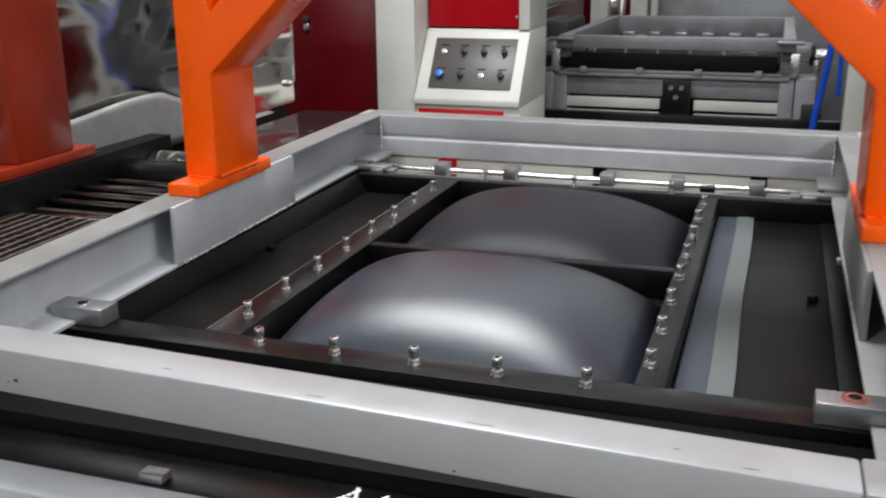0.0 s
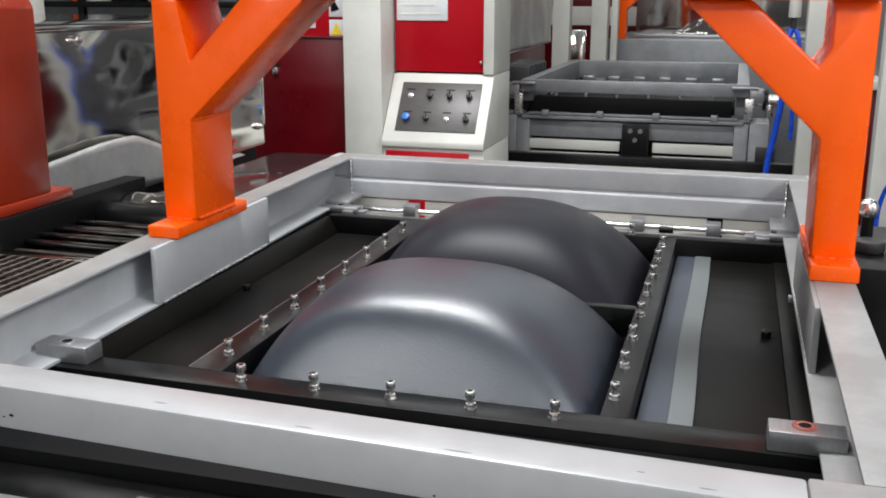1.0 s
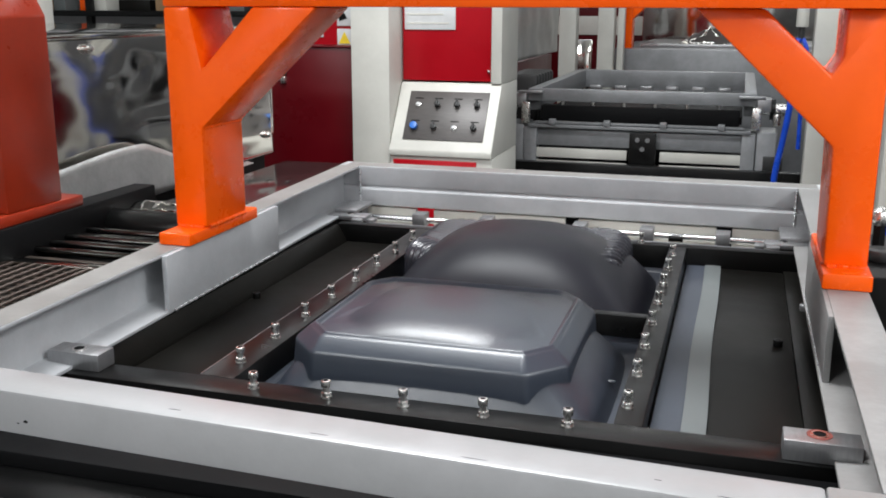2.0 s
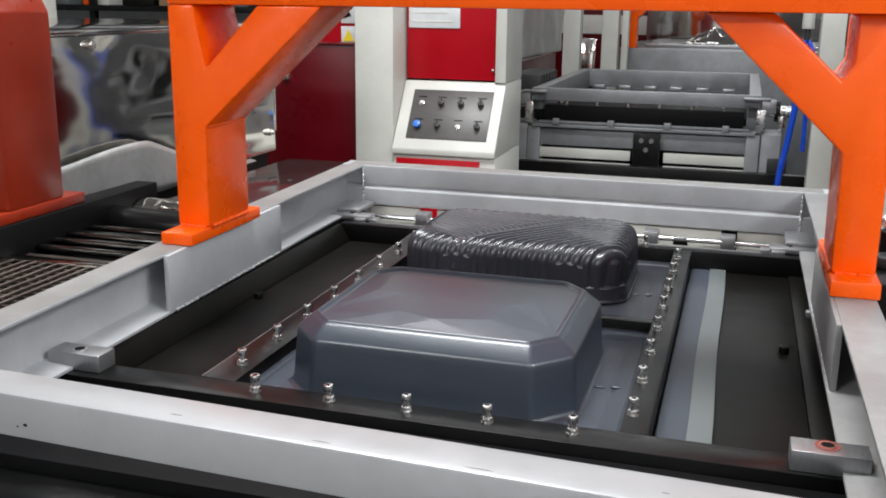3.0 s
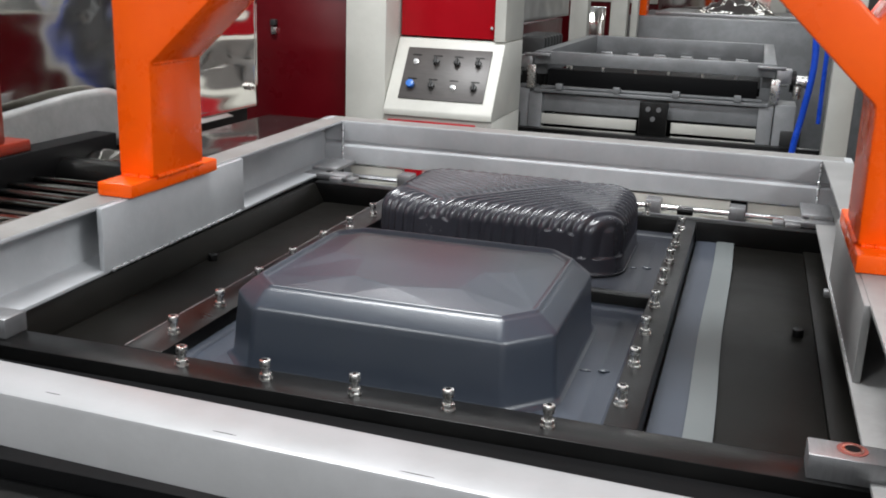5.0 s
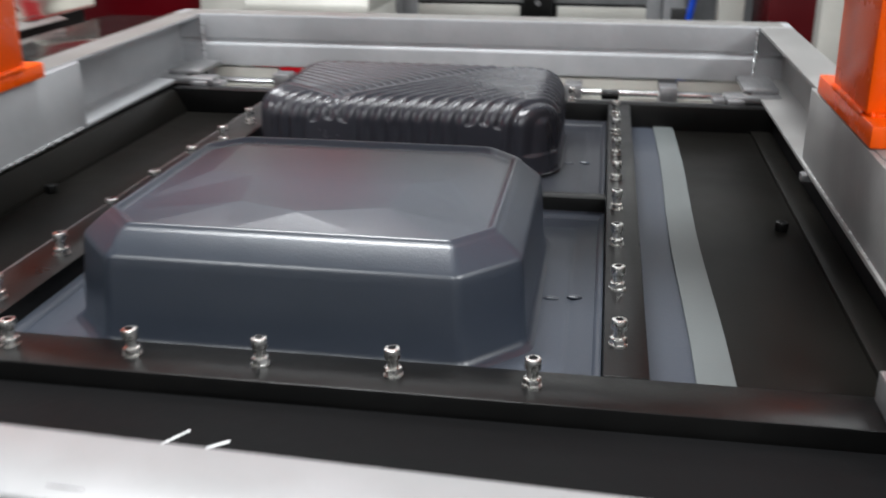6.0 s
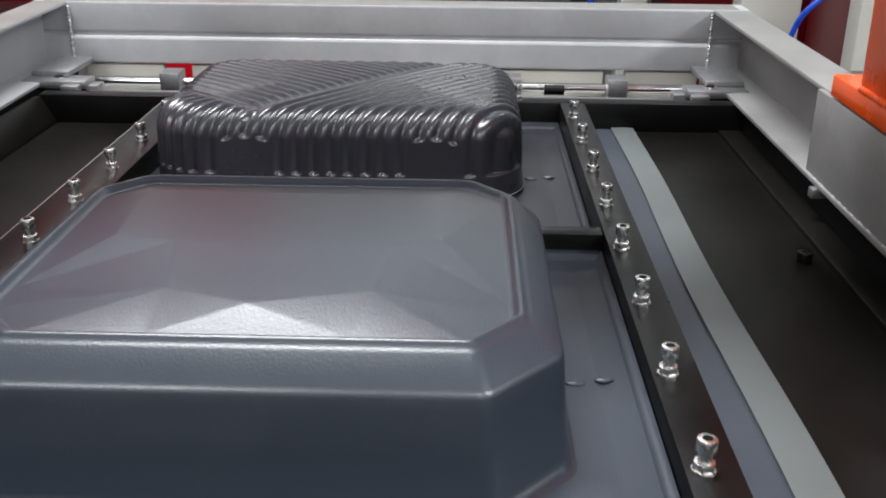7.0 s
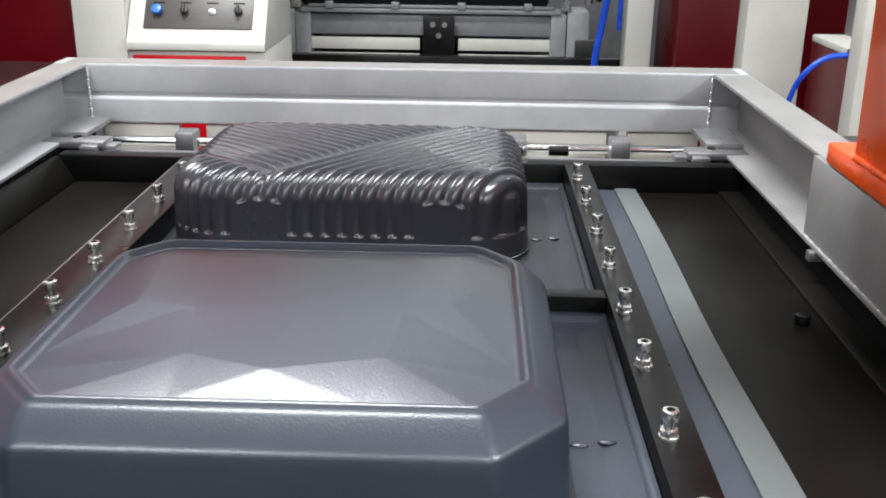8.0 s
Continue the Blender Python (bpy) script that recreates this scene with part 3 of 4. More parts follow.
    grid_mesh("foot_flange", [v for r in rows[:4] for v in r], 4, N, SHEET_DARK, closed=True, parent=ob, angle=80)
    grid_mesh("ribbed_wall", [v for r in rows[3:] for v in r], len(rows) - 3, N, SHEET_DARK, closed=True, parent=ob, angle=80)
    return ob


# ---- blown sheet bubbles ----
def dome(name, hx, hy, height, mat, parent, label, crease=0.0, ex=2.5):
    """A sheet blown up over a rectangular opening; where the mould touches, its front lies flat below a soft crease."""
    n, m, verts = 120, 44, []
    for i in range(m + 1):
        rr = math.sin(i / m * math.pi / 2)
        for j in range(n):
            a = 2 * math.pi * j / n
            ca, sa = math.cos(a), math.sin(a)
            k = (abs(ca) ** 7 + abs(sa) ** 7) ** (-1 / 7)
            u, v = rr * k * ca, rr * k * sa
            pv = 3.4 if crease and v < 0 else 2.5
            z = height * max(0.0, 1 - abs(u + 0.05 * (1 - u * u)) ** ex) ** 0.62 * max(0.0, 1 - abs(v) ** pv) ** 0.62
            if crease:
                plane = (v + 1) * hy * 1.85 + 0.030 - 0.05 * max(0.0, u - 0.5) ** 1.3 - 0.03 * max(0.0, -u - 0.6) ** 1.3
                soft = 0.060
                h = max(soft - abs(z - plane), 0.0) / soft
                z = max(0.0, min(z, plane) - h * h * h * soft / 6)
            verts.append((u * hx, v * hy, z))
    for j in range(n):
        x, y, z = verts[m * n + j]
        verts.append((x, y, -0.06))
    return grid_mesh(name, verts, m + 2, n, mat, closed=True, parent=parent, label=label, angle=80)


def bubble(x0, x1, y0, y1, low, high, mat, label, crease=0.0):
    ob = thing("blown_bubble", label, "plastic bubble", ((x0 + x1) / 2, (y0 + y1) / 2, -0.120))
    hx, hy, ex = (x1 - x0) / 2, (y1 - y0) / 2, 2.7 if crease else 2.5
    dome("shoulder", hx, hy, low, mat, ob, "", 0.0, ex)
    return ob, dome("crown", hx, hy, high, mat, ob, "", crease, ex)


shell_near = faceted_shell()
shell_far = ribbed_shell()
bubble_near, crown_near = bubble(-0.057, 0.668, 0.036, 0.657, 0.161, 0.248, SHEET_HOT, "grey-blue heated plastic sheet blown up into a smooth bubble", 1.0)
bubble_far, crown_far = bubble(-0.057, 0.668, 0.694, 1.382, 0.146, 0.256, SHEET_DARK_HOT_DIM, "graphite heated plastic sheet blown up into a smooth bubble")


# ---- orange gantry over the frame ----
def gantry():
    g = thing("gantry", "bright orange painted steel gantry standing on the silver frame", "gantry")
    part("foot", box(-0.470, -0.386, 0.440, 0.790, TOP + 0.0005, 0.142, 0.004), ORANGE, g)
    part("foot", box(1.030, 1.126, 0.500, 0.885, TOP + 0.0005, 0.146, 0.004), ORANGE, g)
    part("post", prism([(-0.470, 0.1425), (-0.384, 0.1425), (-0.384, 0.385), (-0.080, 0.668), (-0.240, 0.668), (-0.376, 0.525), (-0.402, 0.655), (-0.402, 0.668), (-0.470, 0.668)], "y", 0.520, 0.725, 0.007), ORANGE, g)
    part("post", prism([(1.120, 0.1465), (1.034, 0.1465), (1.030, 0.395), (0.744, 0.668), (0.880, 0.668), (1.015, 0.540), (1.036, 0.575), (1.036, 0.668), (1.120, 0.668)], "y", 0.560, 0.790, 0.007), ORANGE, g)
    for x0, x1, y, z in ((-0.462, -0.392, 0.520, 0.143), (1.040, 1.114, 0.560, 0.147)):
        weld((x0, y, z), (x1, y, z), 8, ORANGE, g, 1.6)
    for x, y0, y1, z in ((-0.384, 0.530, 0.715, 0.143), (1.034, 0.570, 0.780, 0.147)):
        weld((x, y0, z), (x, y1, z), 9, ORANGE, g, 1.6)
    weld((-0.384, 0.530, 0.386), (-0.384, 0.715, 0.386), 10, ORANGE, g, 1.2)
    part("cross_beam", box(-0.470, 1.120, 0.520, 0.760, 0.6685, 0.82, 0.004), ORANGE, g)
    return g


gantry()

chips = random.Random(21)
for x, z in ((-0.305, 0.066), (-0.285, 0.058), (-0.262, 0.064), (-0.240, 0.056), (-0.225, 0.068), (-0.160, 0.062), (-0.155, 0.066), (0.52, 0.050), (-0.33, 0.054)):
    own = bmesh.new()
    bmesh.ops.create_icosphere(own, subdivisions=1, radius=1.0, matrix=Matrix.Translation((x + chips.uniform(-0.006, 0.006), beam_front(x) - 0.0002, z)) @ Matrix.Diagonal((chips.uniform(0.002, 0.006), 0.0008, chips.uniform(0.001, 0.003), 1)))
    part("paint_chip", own, BLACKDEEP, frame_base, "dark chip in the paint", 60)

for x, dy, l in ((0.10, 0.022, 0.022), (0.33, 0.014, 0.030), (0.55, 0.012, 0.040), (0.78, 0.030, 0.010), (0.86, 0.012, 0.022)):
    own = bmesh.new()
    bmesh.ops.create_icosphere(own, subdivisions=2, radius=1.0, matrix=Matrix.Translation((x, beam_front(x) + dy, TOP)) @ Matrix.Rotation(math.atan(BEAM_SKEW), 4, "Z") @ Matrix.Diagonal((l / 2, 0.0005, 0.0005, 1)))
    part("scratch", own, BLACKPANEL, frame_base, "dark scratch in the paint", 60)
tagged(finish("steel_clip", box(1.018, 1.042, 0.862, 0.880, -0.046, -0.0302, 0.002), BLOCKSTEEL), "small bright steel clip under the flange of the rail", "clip")


# ---- dark shelf under the front beam ----
shelf = thing("front_shelf", "dark steel shelf plate with chalk marks under the front beam", "shelf")
part("upper_plate", box(-0.40, 1.06, -0.330, -0.046, -0.090, -0.050, 0.003), BLACKDEEP, shelf)
part("lower_plate", box(-0.60, 1.20, -0.428, -0.332, -0.150, -0.075, 0.003), BLACKSTEEL, shelf)
part("edge_rail", box(-0.60, 1.20, -0.500, -0.430, -0.150, -0.072, 0.004), SILVER, shelf, "silver-grey edge rail")
part("stop_block", box(0.030, 0.070, -0.422, -0.396, -0.0745, -0.060, 0.003), BLOCKSTEEL, shelf, "small worn steel block")
part("body", box(-0.38, 1.04, -0.30, -0.046, -0.90, -0.0905, 0.004), BLACKDEEP, shelf)
part("foot", box(-0.2, 0.9, -0.25, -0.10, FLOOR, -0.901, 0.004), BLACKDEEP, shelf)
for x, y, a, l in ((0.328, -0.368, 55, 0.050), (0.345, -0.366, 105, 0.046), (0.338, -0.372, 5, 0.018), (0.378, -0.366, 62, 0.035)):
    bm = bmesh.new()
    for i in range(7):
        f = i / 6 - 0.5
        own = bmesh.new()
        bmesh.ops.create_icosphere(own, subdivisions=1, radius=1.0, matrix=Matrix.Translation((x + l * f * math.cos(radians(a)), y + l * f * math.sin(radians(a)), -0.0745)) @ Matrix.Diagonal((0.004, 0.004, 0.0008, 1)))
        merge(bm, own)
    part("chalk_stroke", bm, CHALK, shelf, "white chalk stroke", 60)
for x, y, a, l in ((0.252, -0.132, 58, 0.035), (0.300, -0.136, 40, 0.02)):
    bm = bmesh.new()
    for i in range(7):
        f = i / 6 - 0.5
        own = bmesh.new()
        bmesh.ops.create_icosphere(own, subdivisions=1, radius=1.0, matrix=Matrix.Translation((x + l * f * math.cos(radians(a)), y + l * f * math.sin(radians(a)), -0.0495)) @ Matrix.Diagonal((0.003, 0.003, 0.0008, 1)))
        merge(bm, own)
    part("chalk_stroke", bm, CHALK, shelf, "white chalk stroke", 60)

# ---- oven beside the frame: crumpled stainless cover ----
oven = thing("oven_cover", "polished stainless oven cover with buckled reflective side panel", "oven")
n, m, verts = 60, 90, []
for j in range(m):
    for i in range(n):
        y, z = 0.10 + 2.38 * j / (m - 1), 0.022 + 0.545 * i / (n - 1)
        dent = 0.010 * noise.noise((y * 1.3, z * 5.0, 0.3)) + 0.0022 * noise.noise((y * 4, z * 14, 2.0))
        # buckles round the upper bolts
        for by, bz in ((1.205, 0.535), (1.42, 0.44), (0.86, 0.50)):
            rr = math.hypot(y - by, (z - bz) * 1.3)
            dent -= (0.0035 + 0.006 * noise.noise((y * 7, z * 9, 5.0))) * math.exp(-(rr / 0.09) ** 2)
        verts.append((-1.165 + dent, y, z))
panel = grid_mesh("side_panel", verts, m, n, STAINLESS, parent=oven)
md = panel.modifiers.new("thickness", "SOLIDIFY")
md.thickness, md.offset = 0.003, 0
# dull skirt with a wavy upper edge, sagging towards the far end
verts = []
for j in range(60):
    y = 0.20 + 1.95 * j / 59
    high = 0.190 + 0.016 * math.sin(y * 6.0 - 6.3) - 0.26 * max(0.0, y - 1.40)
    for i in range(8):
        f = i / 7
        verts.append((-1.100 - 0.028 * f + 0.004 * noise.noise((y * 2.0, f * 1.5, 8.0)), y, 0.022 + (max(high, 0.03) - 0.022) * f))
skirt = grid_mesh("skirt", verts, 60, 8, DULLSTEEL, parent=oven, label="dull steel skirt with wavy edge")
md = skirt.modifiers.new("thickness", "SOLIDIFY")
md.thickness, md.offset = 0.003, 0
part("top_plate", box(-2.3, -1.140, 0.10, 2.48, 0.570, 0.584, 0.003), STAINLESS, oven)
part("end_plate", box(-2.3, -1.165, 2.46, 2.478, 0.03, 0.5695, 0.002), STAINLESS, oven)
part("base", box(-2.3, -1.20, 0.15, 2.45, FLOOR, 0.020, 0.003), BLACKDEEP, oven)
for y, z in ((1.17, 0.535), (1.20, 0.100), (2.40, 0.110), (2.40, 0.49), (0.70, 0.52), (0.70, 0.10)):
    part("bolt", cyl((-1.170, y, z), (-1.140, y, z), 0.010, 14, bevel=0.002), CHROME, oven)
    part("washer", cyl((-1.170, y, z), (-1.150, y, z), 0.016, 18), CHROME, oven)

# ---- loading tray between the oven and the frame ----
tray = thing("loading_tray", "grimy wire mesh and bright steel rods of a loading tray", "tray")
part("bed", box(-1.09, -0.50, -0.60, 2.30, -0.10, -0.055, 0.003), BLACKDEEP, tray)
part("cabinet", box(-1.06, -0.53, -0.50, 2.20, FLOOR, -0.101, 0.004), BLACKDEEP, tray)
bm = bmesh.new()
rng = random.Random(3)
for i in range(33):
    y = -0.55 + i * 0.034
    cyl((-1.08, y + rng.uniform(-.002, .002), -0.012), (-0.50, y + rng.uniform(-.002, .002), -0.010), 0.0042, 6, bm)
for i in range(17):
    x = -1.07 + i * 0.034
    cyl((x, -0.57, -0.006), (x + rng.uniform(-.003, .003), 0.56, -0.004), 0.0042, 6, bm)
tagged(part("wire_mesh", bm, MESHWIRE, tray), kind="stuff")
part("mesh_edge", box(-1.09, -0.50, 0.560, 0.600, -0.020, 0.002, 0.003), STAINLESS, tray)
part("mesh_rail", box(-1.09, -0.50, 0.615, 0.66, -0.05, -0.010, 0.003), MESHWIRE, tray)
for i, (y, z) in enumerate(((0.69, 0.0), (0.722, -0.01), (0.756, 0.004), (0.79, -0.004), (0.824, 0.006), (0.858, 0.0), (0.892, -0.006), (0.926, 0.004))):
    part("rod", cyl((-1.09, y, z), (-0.50, y, z), 0.011, 14), DARKROD, tray)
part("film_roll", cyl((-1.08, 1.06, -0.01), (-0.52, 1.06, -0.01), 0.055, 28, bevel=0.004), BLACKSTEEL, tray, "glossy dark film roll")
DARKGLOSS = material("dark_gloss_plate", (0.03, 0.026, 0.026), 0.12, 0.0, (0.02, 0.018, 0.018), 3, 0.5, 0.02, 10)
part("gloss_plate", box(-1.00, -0.53, 1.25, 2.25, 0.018, 0.024, 0.002), DARKGLOSS, tray, "dark glossy plate")
verts = []
for j in range(40):
    for i in range(10):
        f = i / 9
        verts.append((-1.03 + 0.50 * j / 39, 1.14 + 0.10 * f, 0.024 + 0.02 * math.sin(f * 3.1) + 0.010 * noise.noise((j * 0.45, f * 3, 1.0))))
foil = grid_mesh("foil_edge", verts, 40, 10, STAINLESS, parent=tray, label="crinkled shiny foil edge")
md = foil.modifiers.new("thickness", "SOLIDIFY")
md.thickness = 0.002

# ---- second orange stand in front of the oven ----
stand = thing("oven_stand", "orange painted steel stand leg with shade-darkened colour beside the oven", "stand")
part("foot", box(-1.125, -1.040, 0.54, 0.93, 0.082, 0.114, 0.005), ORANGE_SHADED, stand)
part("post", prism([(-1.120, 0.1145), (-1.045, 0.1145), (-1.045, 0.64), (-1.085, 0.72), (-1.30, 0.72), (-1.120, 0.60)], "y", 0.61, 0.84, 0.006), ORANGE_SHADED, stand)
part("rail", box(-1.135, -1.03, -0.3, 1.30, -0.02, 0.0815, 0.004), BLACKDEEP, stand)

# ---- control cabinet ----
cab = thing("control_cabinet", "cream steel control cabinet with red doors and sloping switch panel", "control cabinet")
CX0, CX1 = -0.880, -0.335
part("column", box(-1.092, -0.884, 3.25, 3.75, FLOOR, 1.60, 0.006), CREAM, cab, "cream steel column")
part("housing", prism([(3.22, -0.085), (3.22, -0.055), (3.43, 0.265), (3.44, 0.275), (3.80, 0.275), (3.80, -0.085)], "x", CX0, CX1, 0.006), CREAM, cab)
part("side_post", box(-0.392, CX1, 3.42, 3.80, 0.276, 1.60, 0.006), CREAM, cab)
part("upper_door", box(CX0 + 0.006, -0.394, 3.44, 3.78, 0.285, 1.55, 0.004), RED, cab, "crimson door panel")
part("notice_plate", box(-0.862, -0.585, 3.432, 3.4395, 0.545, 0.80, 0.004), WHITE, cab, "pale notice plate")
for k in range(3):
    part("notice_line", box(-0.845, -0.62 - 0.03 * k, 3.4300, 3.4319, 0.575 + 0.045 * k, 0.583 + 0.045 * k, 0), CREAM, cab)
part("lower_frame", box(CX0, CX1, 3.24, 3.80, -0.90, -0.0855, 0.006), CREAM, cab)
part("lower_door", box(CX0 + 0.02, -0.415, 3.226, 3.2395, -0.80, -0.105, 0.004), RED, cab, "crimson lower door")
part("door_latch", box(-0.412, -0.400, 3.425, 3.4395, 0.330, 0.345, 0.002), CHROME, cab)
part("plinth", box(CX0, CX1, 3.24, 3.80, FLOOR, -0.901, 0.004), BLACKDEEP, cab)
# sloping plate with its eight switches
slope = math.atan2(0.320, 0.21)
sw = thing("switch_panel", "", "")
sw.parent = cab
for key in list(sw.keys()):
    del sw[key]
sw.matrix_basis = Matrix.Translation((-0.016, 3.3275, 0.113)) @ Matrix.Rotation(slope, 4, "X")
part("panel_plate", box(-0.800, -0.372, -0.140, 0.140, 0.000, 0.005, 0.002), PLATE, sw, "brushed grey switch plate")
for r, yy in enumerate((0.060, -0.070)):
    for c in range(4):
        x = -0.746 + 0.106 * c
        blue = r == 1 and c == 0
        light = (r == 0 and c == 0) or (r == 1 and c == 2)
        part("switch_collar", cyl((x, yy, 0.005), (x, yy, 0.011), 0.014, 18, bevel=0.002), CHROME, sw)
        if light:
            part("indicator", cyl((x, yy, 0.011), (x, yy, 0.020), 0.010, 14, bevel=0.003), WHITE, sw)
        elif blue:
            part("push_button", cyl((x, yy, 0.011), (x, yy, 0.034), 0.020, 18, bevel=0.003), BLUECAP, sw, "blue push button")
        else:
            part("knob", merge(cyl((x, yy, 0.011), (x, yy, 0.028), 0.016, 18, bevel=0.003), box(x - 0.005, x + 0.005, yy - 0.019, yy + 0.019, 0.026, 0.042, 0.003)), RUBBER, sw, "black rotary knob")
        part("legend", box(x - 0.022, x + 0.022, yy + 0.034, yy + 0.041, 0.005, 0.0056, 0), BLACKPANEL, sw)

# ---- red cabinet beside the column ----
redcab = thing("electric_cabinet", "red electric cabinet with shadow-darkened lower body and white warning labels", "cabinet")
part("body", box(-1.72, -1.096, 3.32, 3.90, FLOOR, 0.452, 0.006), DARKRED_SHADOWED, redcab)
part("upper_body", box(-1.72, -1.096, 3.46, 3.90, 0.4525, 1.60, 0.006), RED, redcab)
part("top_lip", box(-1.73, -1.096, 3.31, 3.46, 0.4525, 0.462, 0.002), DARKRED_SHADOWED, redcab)
part("label", box(-1.250, -1.165, 3.452, 3.459, 0.560, 0.660, 0.002), WHITE, redcab, "white label")
part("warning_label", box(-1.250, -1.165, 3.452, 3.459, 0.455, 0.545, 0.002), WHITE, redcab, "white label with yellow triangle")
part("warning_triangle", prism([(-1.24, 0.468), (-1.175, 0.468), (-1.2075, 0.530)], "y", 3.449, 3.4515), YELLOW, redcab)
part("label_mark", prism([(-1.235, 0.585), (-1.19, 0.60), (-1.215, 0.64), (-1.24, 0.625)], "y", 3.449, 3.4515), BLACKDEEP, redcab)
part("screen_label", box(-1.44, -1.33, 3.452, 3.459, 0.50, 0.66, 0.002), WHITE, redcab)
part("latch", box(-1.520, -1.492, 3.300, 3.3195, 0.262, 0.298, 0.003), CHROME, redcab)
part("latch_cap", box(-1.522, -1.490, 3.290, 3.3195, 0.305, 0.335, 0.003), RUBBER, redcab)


# ---- machine standing behind ----
def rear_machine():
    g = thing("rear_forming_machine", "grey steel forming machine with black clamp frame behind the cabinet", "machine")
    x0, x1, y0, y1, zt = -0.44, 0.94, 4.60, 6.55, 0.160
    part("front_rail", box(x0, x1, y0, y0 + 0.07, 0.085, zt, 0.005), GREYSTEEL, g)
    part("far_rail", box(x0, x1, y1, y1 + 0.07, 0.02, zt, 0.005), GREYSTEEL, g)
    part("side_rail", box(x0, x0 + 0.07, y0 + 0.071, y1 - 0.001, 0.02, zt, 0.005), GREYSTEEL, g)
    part("side_rail", box(x1 - 0.07, x1, y0 + 0.071, y1 - 0.001, 0.02, zt, 0.005), GREYSTEEL, g)
    part("clamp", box(x0 + 0.09, x1 - 0.09, y0 - 0.02, y0 + 0.10, -0.035, 0.06, 0.004), BLACKDEEP, g, "black steel clamp frame")
    part("bed", box(x0 + 0.075, x1 - 0.075, y0 + 0.101, y1 - 0.002, -0.035, 0.010, 0.004), BLACKDEEP, g, "black mould bed")
    for i in range(6):
        x = x0 + 0.12 + i * 0.20
        part("bed_block", box(x, x + 0.09, y1 - 0.10, y1 - 0.02, 0.0105, 0.045, 0.003), BLOCKSTEEL, g)
    for i in range(6):
        x = x0 + 0.22 + i * 0.19
        part("clamp_bolt", cyl((x, y0 + 0.03, 0.0605), (x, y0 + 0.03, 0.084), 0.010, 10), CHROME, g)
    part("shelf", box(x0 + 0.02, x1 - 0.02, y0 - 0.06, y0 + 0.10, -0.075, -0.055, 0.003), GREYSTEEL, g)
    for i in range(4):
        x = x0 + 0.15 + i * 0.34
        part("standoff", box(x, x + 0.04, y0 - 0.07, y0 - 0.03, -0.0545, -0.020, 0.003), GREYSTEEL, g)
    part("beam", box(x0 + 0.02, x1 - 0.02, y0 - 0.02, y0 + 0.05, -0.190, -0.085, 0.004), GREYSTEEL, g)
    for z0, z1 in ((-0.265, -0.205), (-0.345, -0.285)):
        part("board", box(x0 + 0.06, 0.195, y0 - 0.03, y0 - 0.005, z0, z1, 0.003), CREAM, g, "cream white board")
        part("board", box(0.395, x1 - 0.06, y0 - 0.03, y0 - 0.005, z0, z1, 0.003), CREAM, g, "cream white board")
    part("bracket", box(0.215, 0.375, y0 - 0.10, y0 - 0.061, -0.40, -0.085, 0.004), BLACKSTEEL, g, "black steel bracket")
    for x, z in ((0.265, -0.125), (0.325, -0.125), (0.295, -0.18)):
        part("bracket_bolt", cyl((x, y0 - 0.116, z), (x, y0 - 0.1, z), 0.014, 12), BLOCKSTEEL, g)
    for x in (x0 - 0.01, x1 - 0.07):
        part("upright", box(x, x + 0.08, y0 - 0.045, y0 + 0.05, FLOOR, -0.0755, 0.004), GREYSTEEL, g)
        part("side_box", box(x - 0.12 if x < 0 else x + 0.085, x - 0.002 if x < 0 else x + 0.20, y0 - 0.03, y0 + 0.25, FLOOR, -0.06, 0.006), GREYSTEEL, g)
        s = -1 if x < 0 else 1
        bx = x - 0.01 if x < 0 else x + 0.09
        part("shaft", cyl((bx, y0 + 0.04, 0.07), (bx + s * 0.16, y0 + 0.04, 0.07), 0.035, 18), CHROME, g)
        part("collar", cyl((bx + s * 0.06, y0 + 0.04, 0.07), (bx + s * 0.09, y0 + 0.04, 0.07), 0.062, 20), BLACKSTEEL, g)
        part("collar", cyl((bx + s * 0.15, y0 + 0.04, 0.06), (bx + s * 0.17, y0 + 0.04, 0.06), 0.075, 20), RUBBER, g)
    for x, s in ((x0, -1), (x1, 1)):
        a, b = sorted((x + s * 0.004, x + s * 0.085))
        part("end_bracket", box(a, b, y0 - 0.03, y0 + 0.12, 0.060, 0.135, 0.004), BLOCKSTEEL, g)
        a, b = sorted((x - s * 0.10, x + s * 0.05))
        part("bracket_plate", box(a, b, y0 - 0.05, y0 - 0.004, 0.135, 0.150, 0.003), BLOCKSTEEL, g)
        a, b = sorted((x - s * 0.02, x + s * 0.03))
        part("stop_post", box(a, b, y0 - 0.045, y0 - 0.005, -0.054, 0.080, 0.003), CHROME, g)
        part("valve", cyl((x + s * 0.12, y0 - 0.04, -0.02), (x + s * 0.12, y0 - 0.04, 0.05), 0.022, 14, bevel=0.003), CHROME, g)
        part("valve_block", box(*sorted((x + s * 0.06, x + s * 0.17)), y0 - 0.06, y0 - 0.034, -0.30, -0.20, 0.004), RUBBER, g)
    part("clamp_lip", box(x0 + 0.06, x1 - 0.06, y0 - 0.04, y0 - 0.021, -0.050, -0.036, 0.002), GREYSTEEL, g)
    part("base_beam", box(-0.62, 1.32, 4.40, 4.47, -0.46, -0.272, 0.005), BLACKSTEEL, g, "black base beam")
    part("base_body", box(-0.44, 0.94, 4.70, 6.50, FLOOR, -0.30, 0.005), BLACKDEEP, g)
    return g


rear_machine()
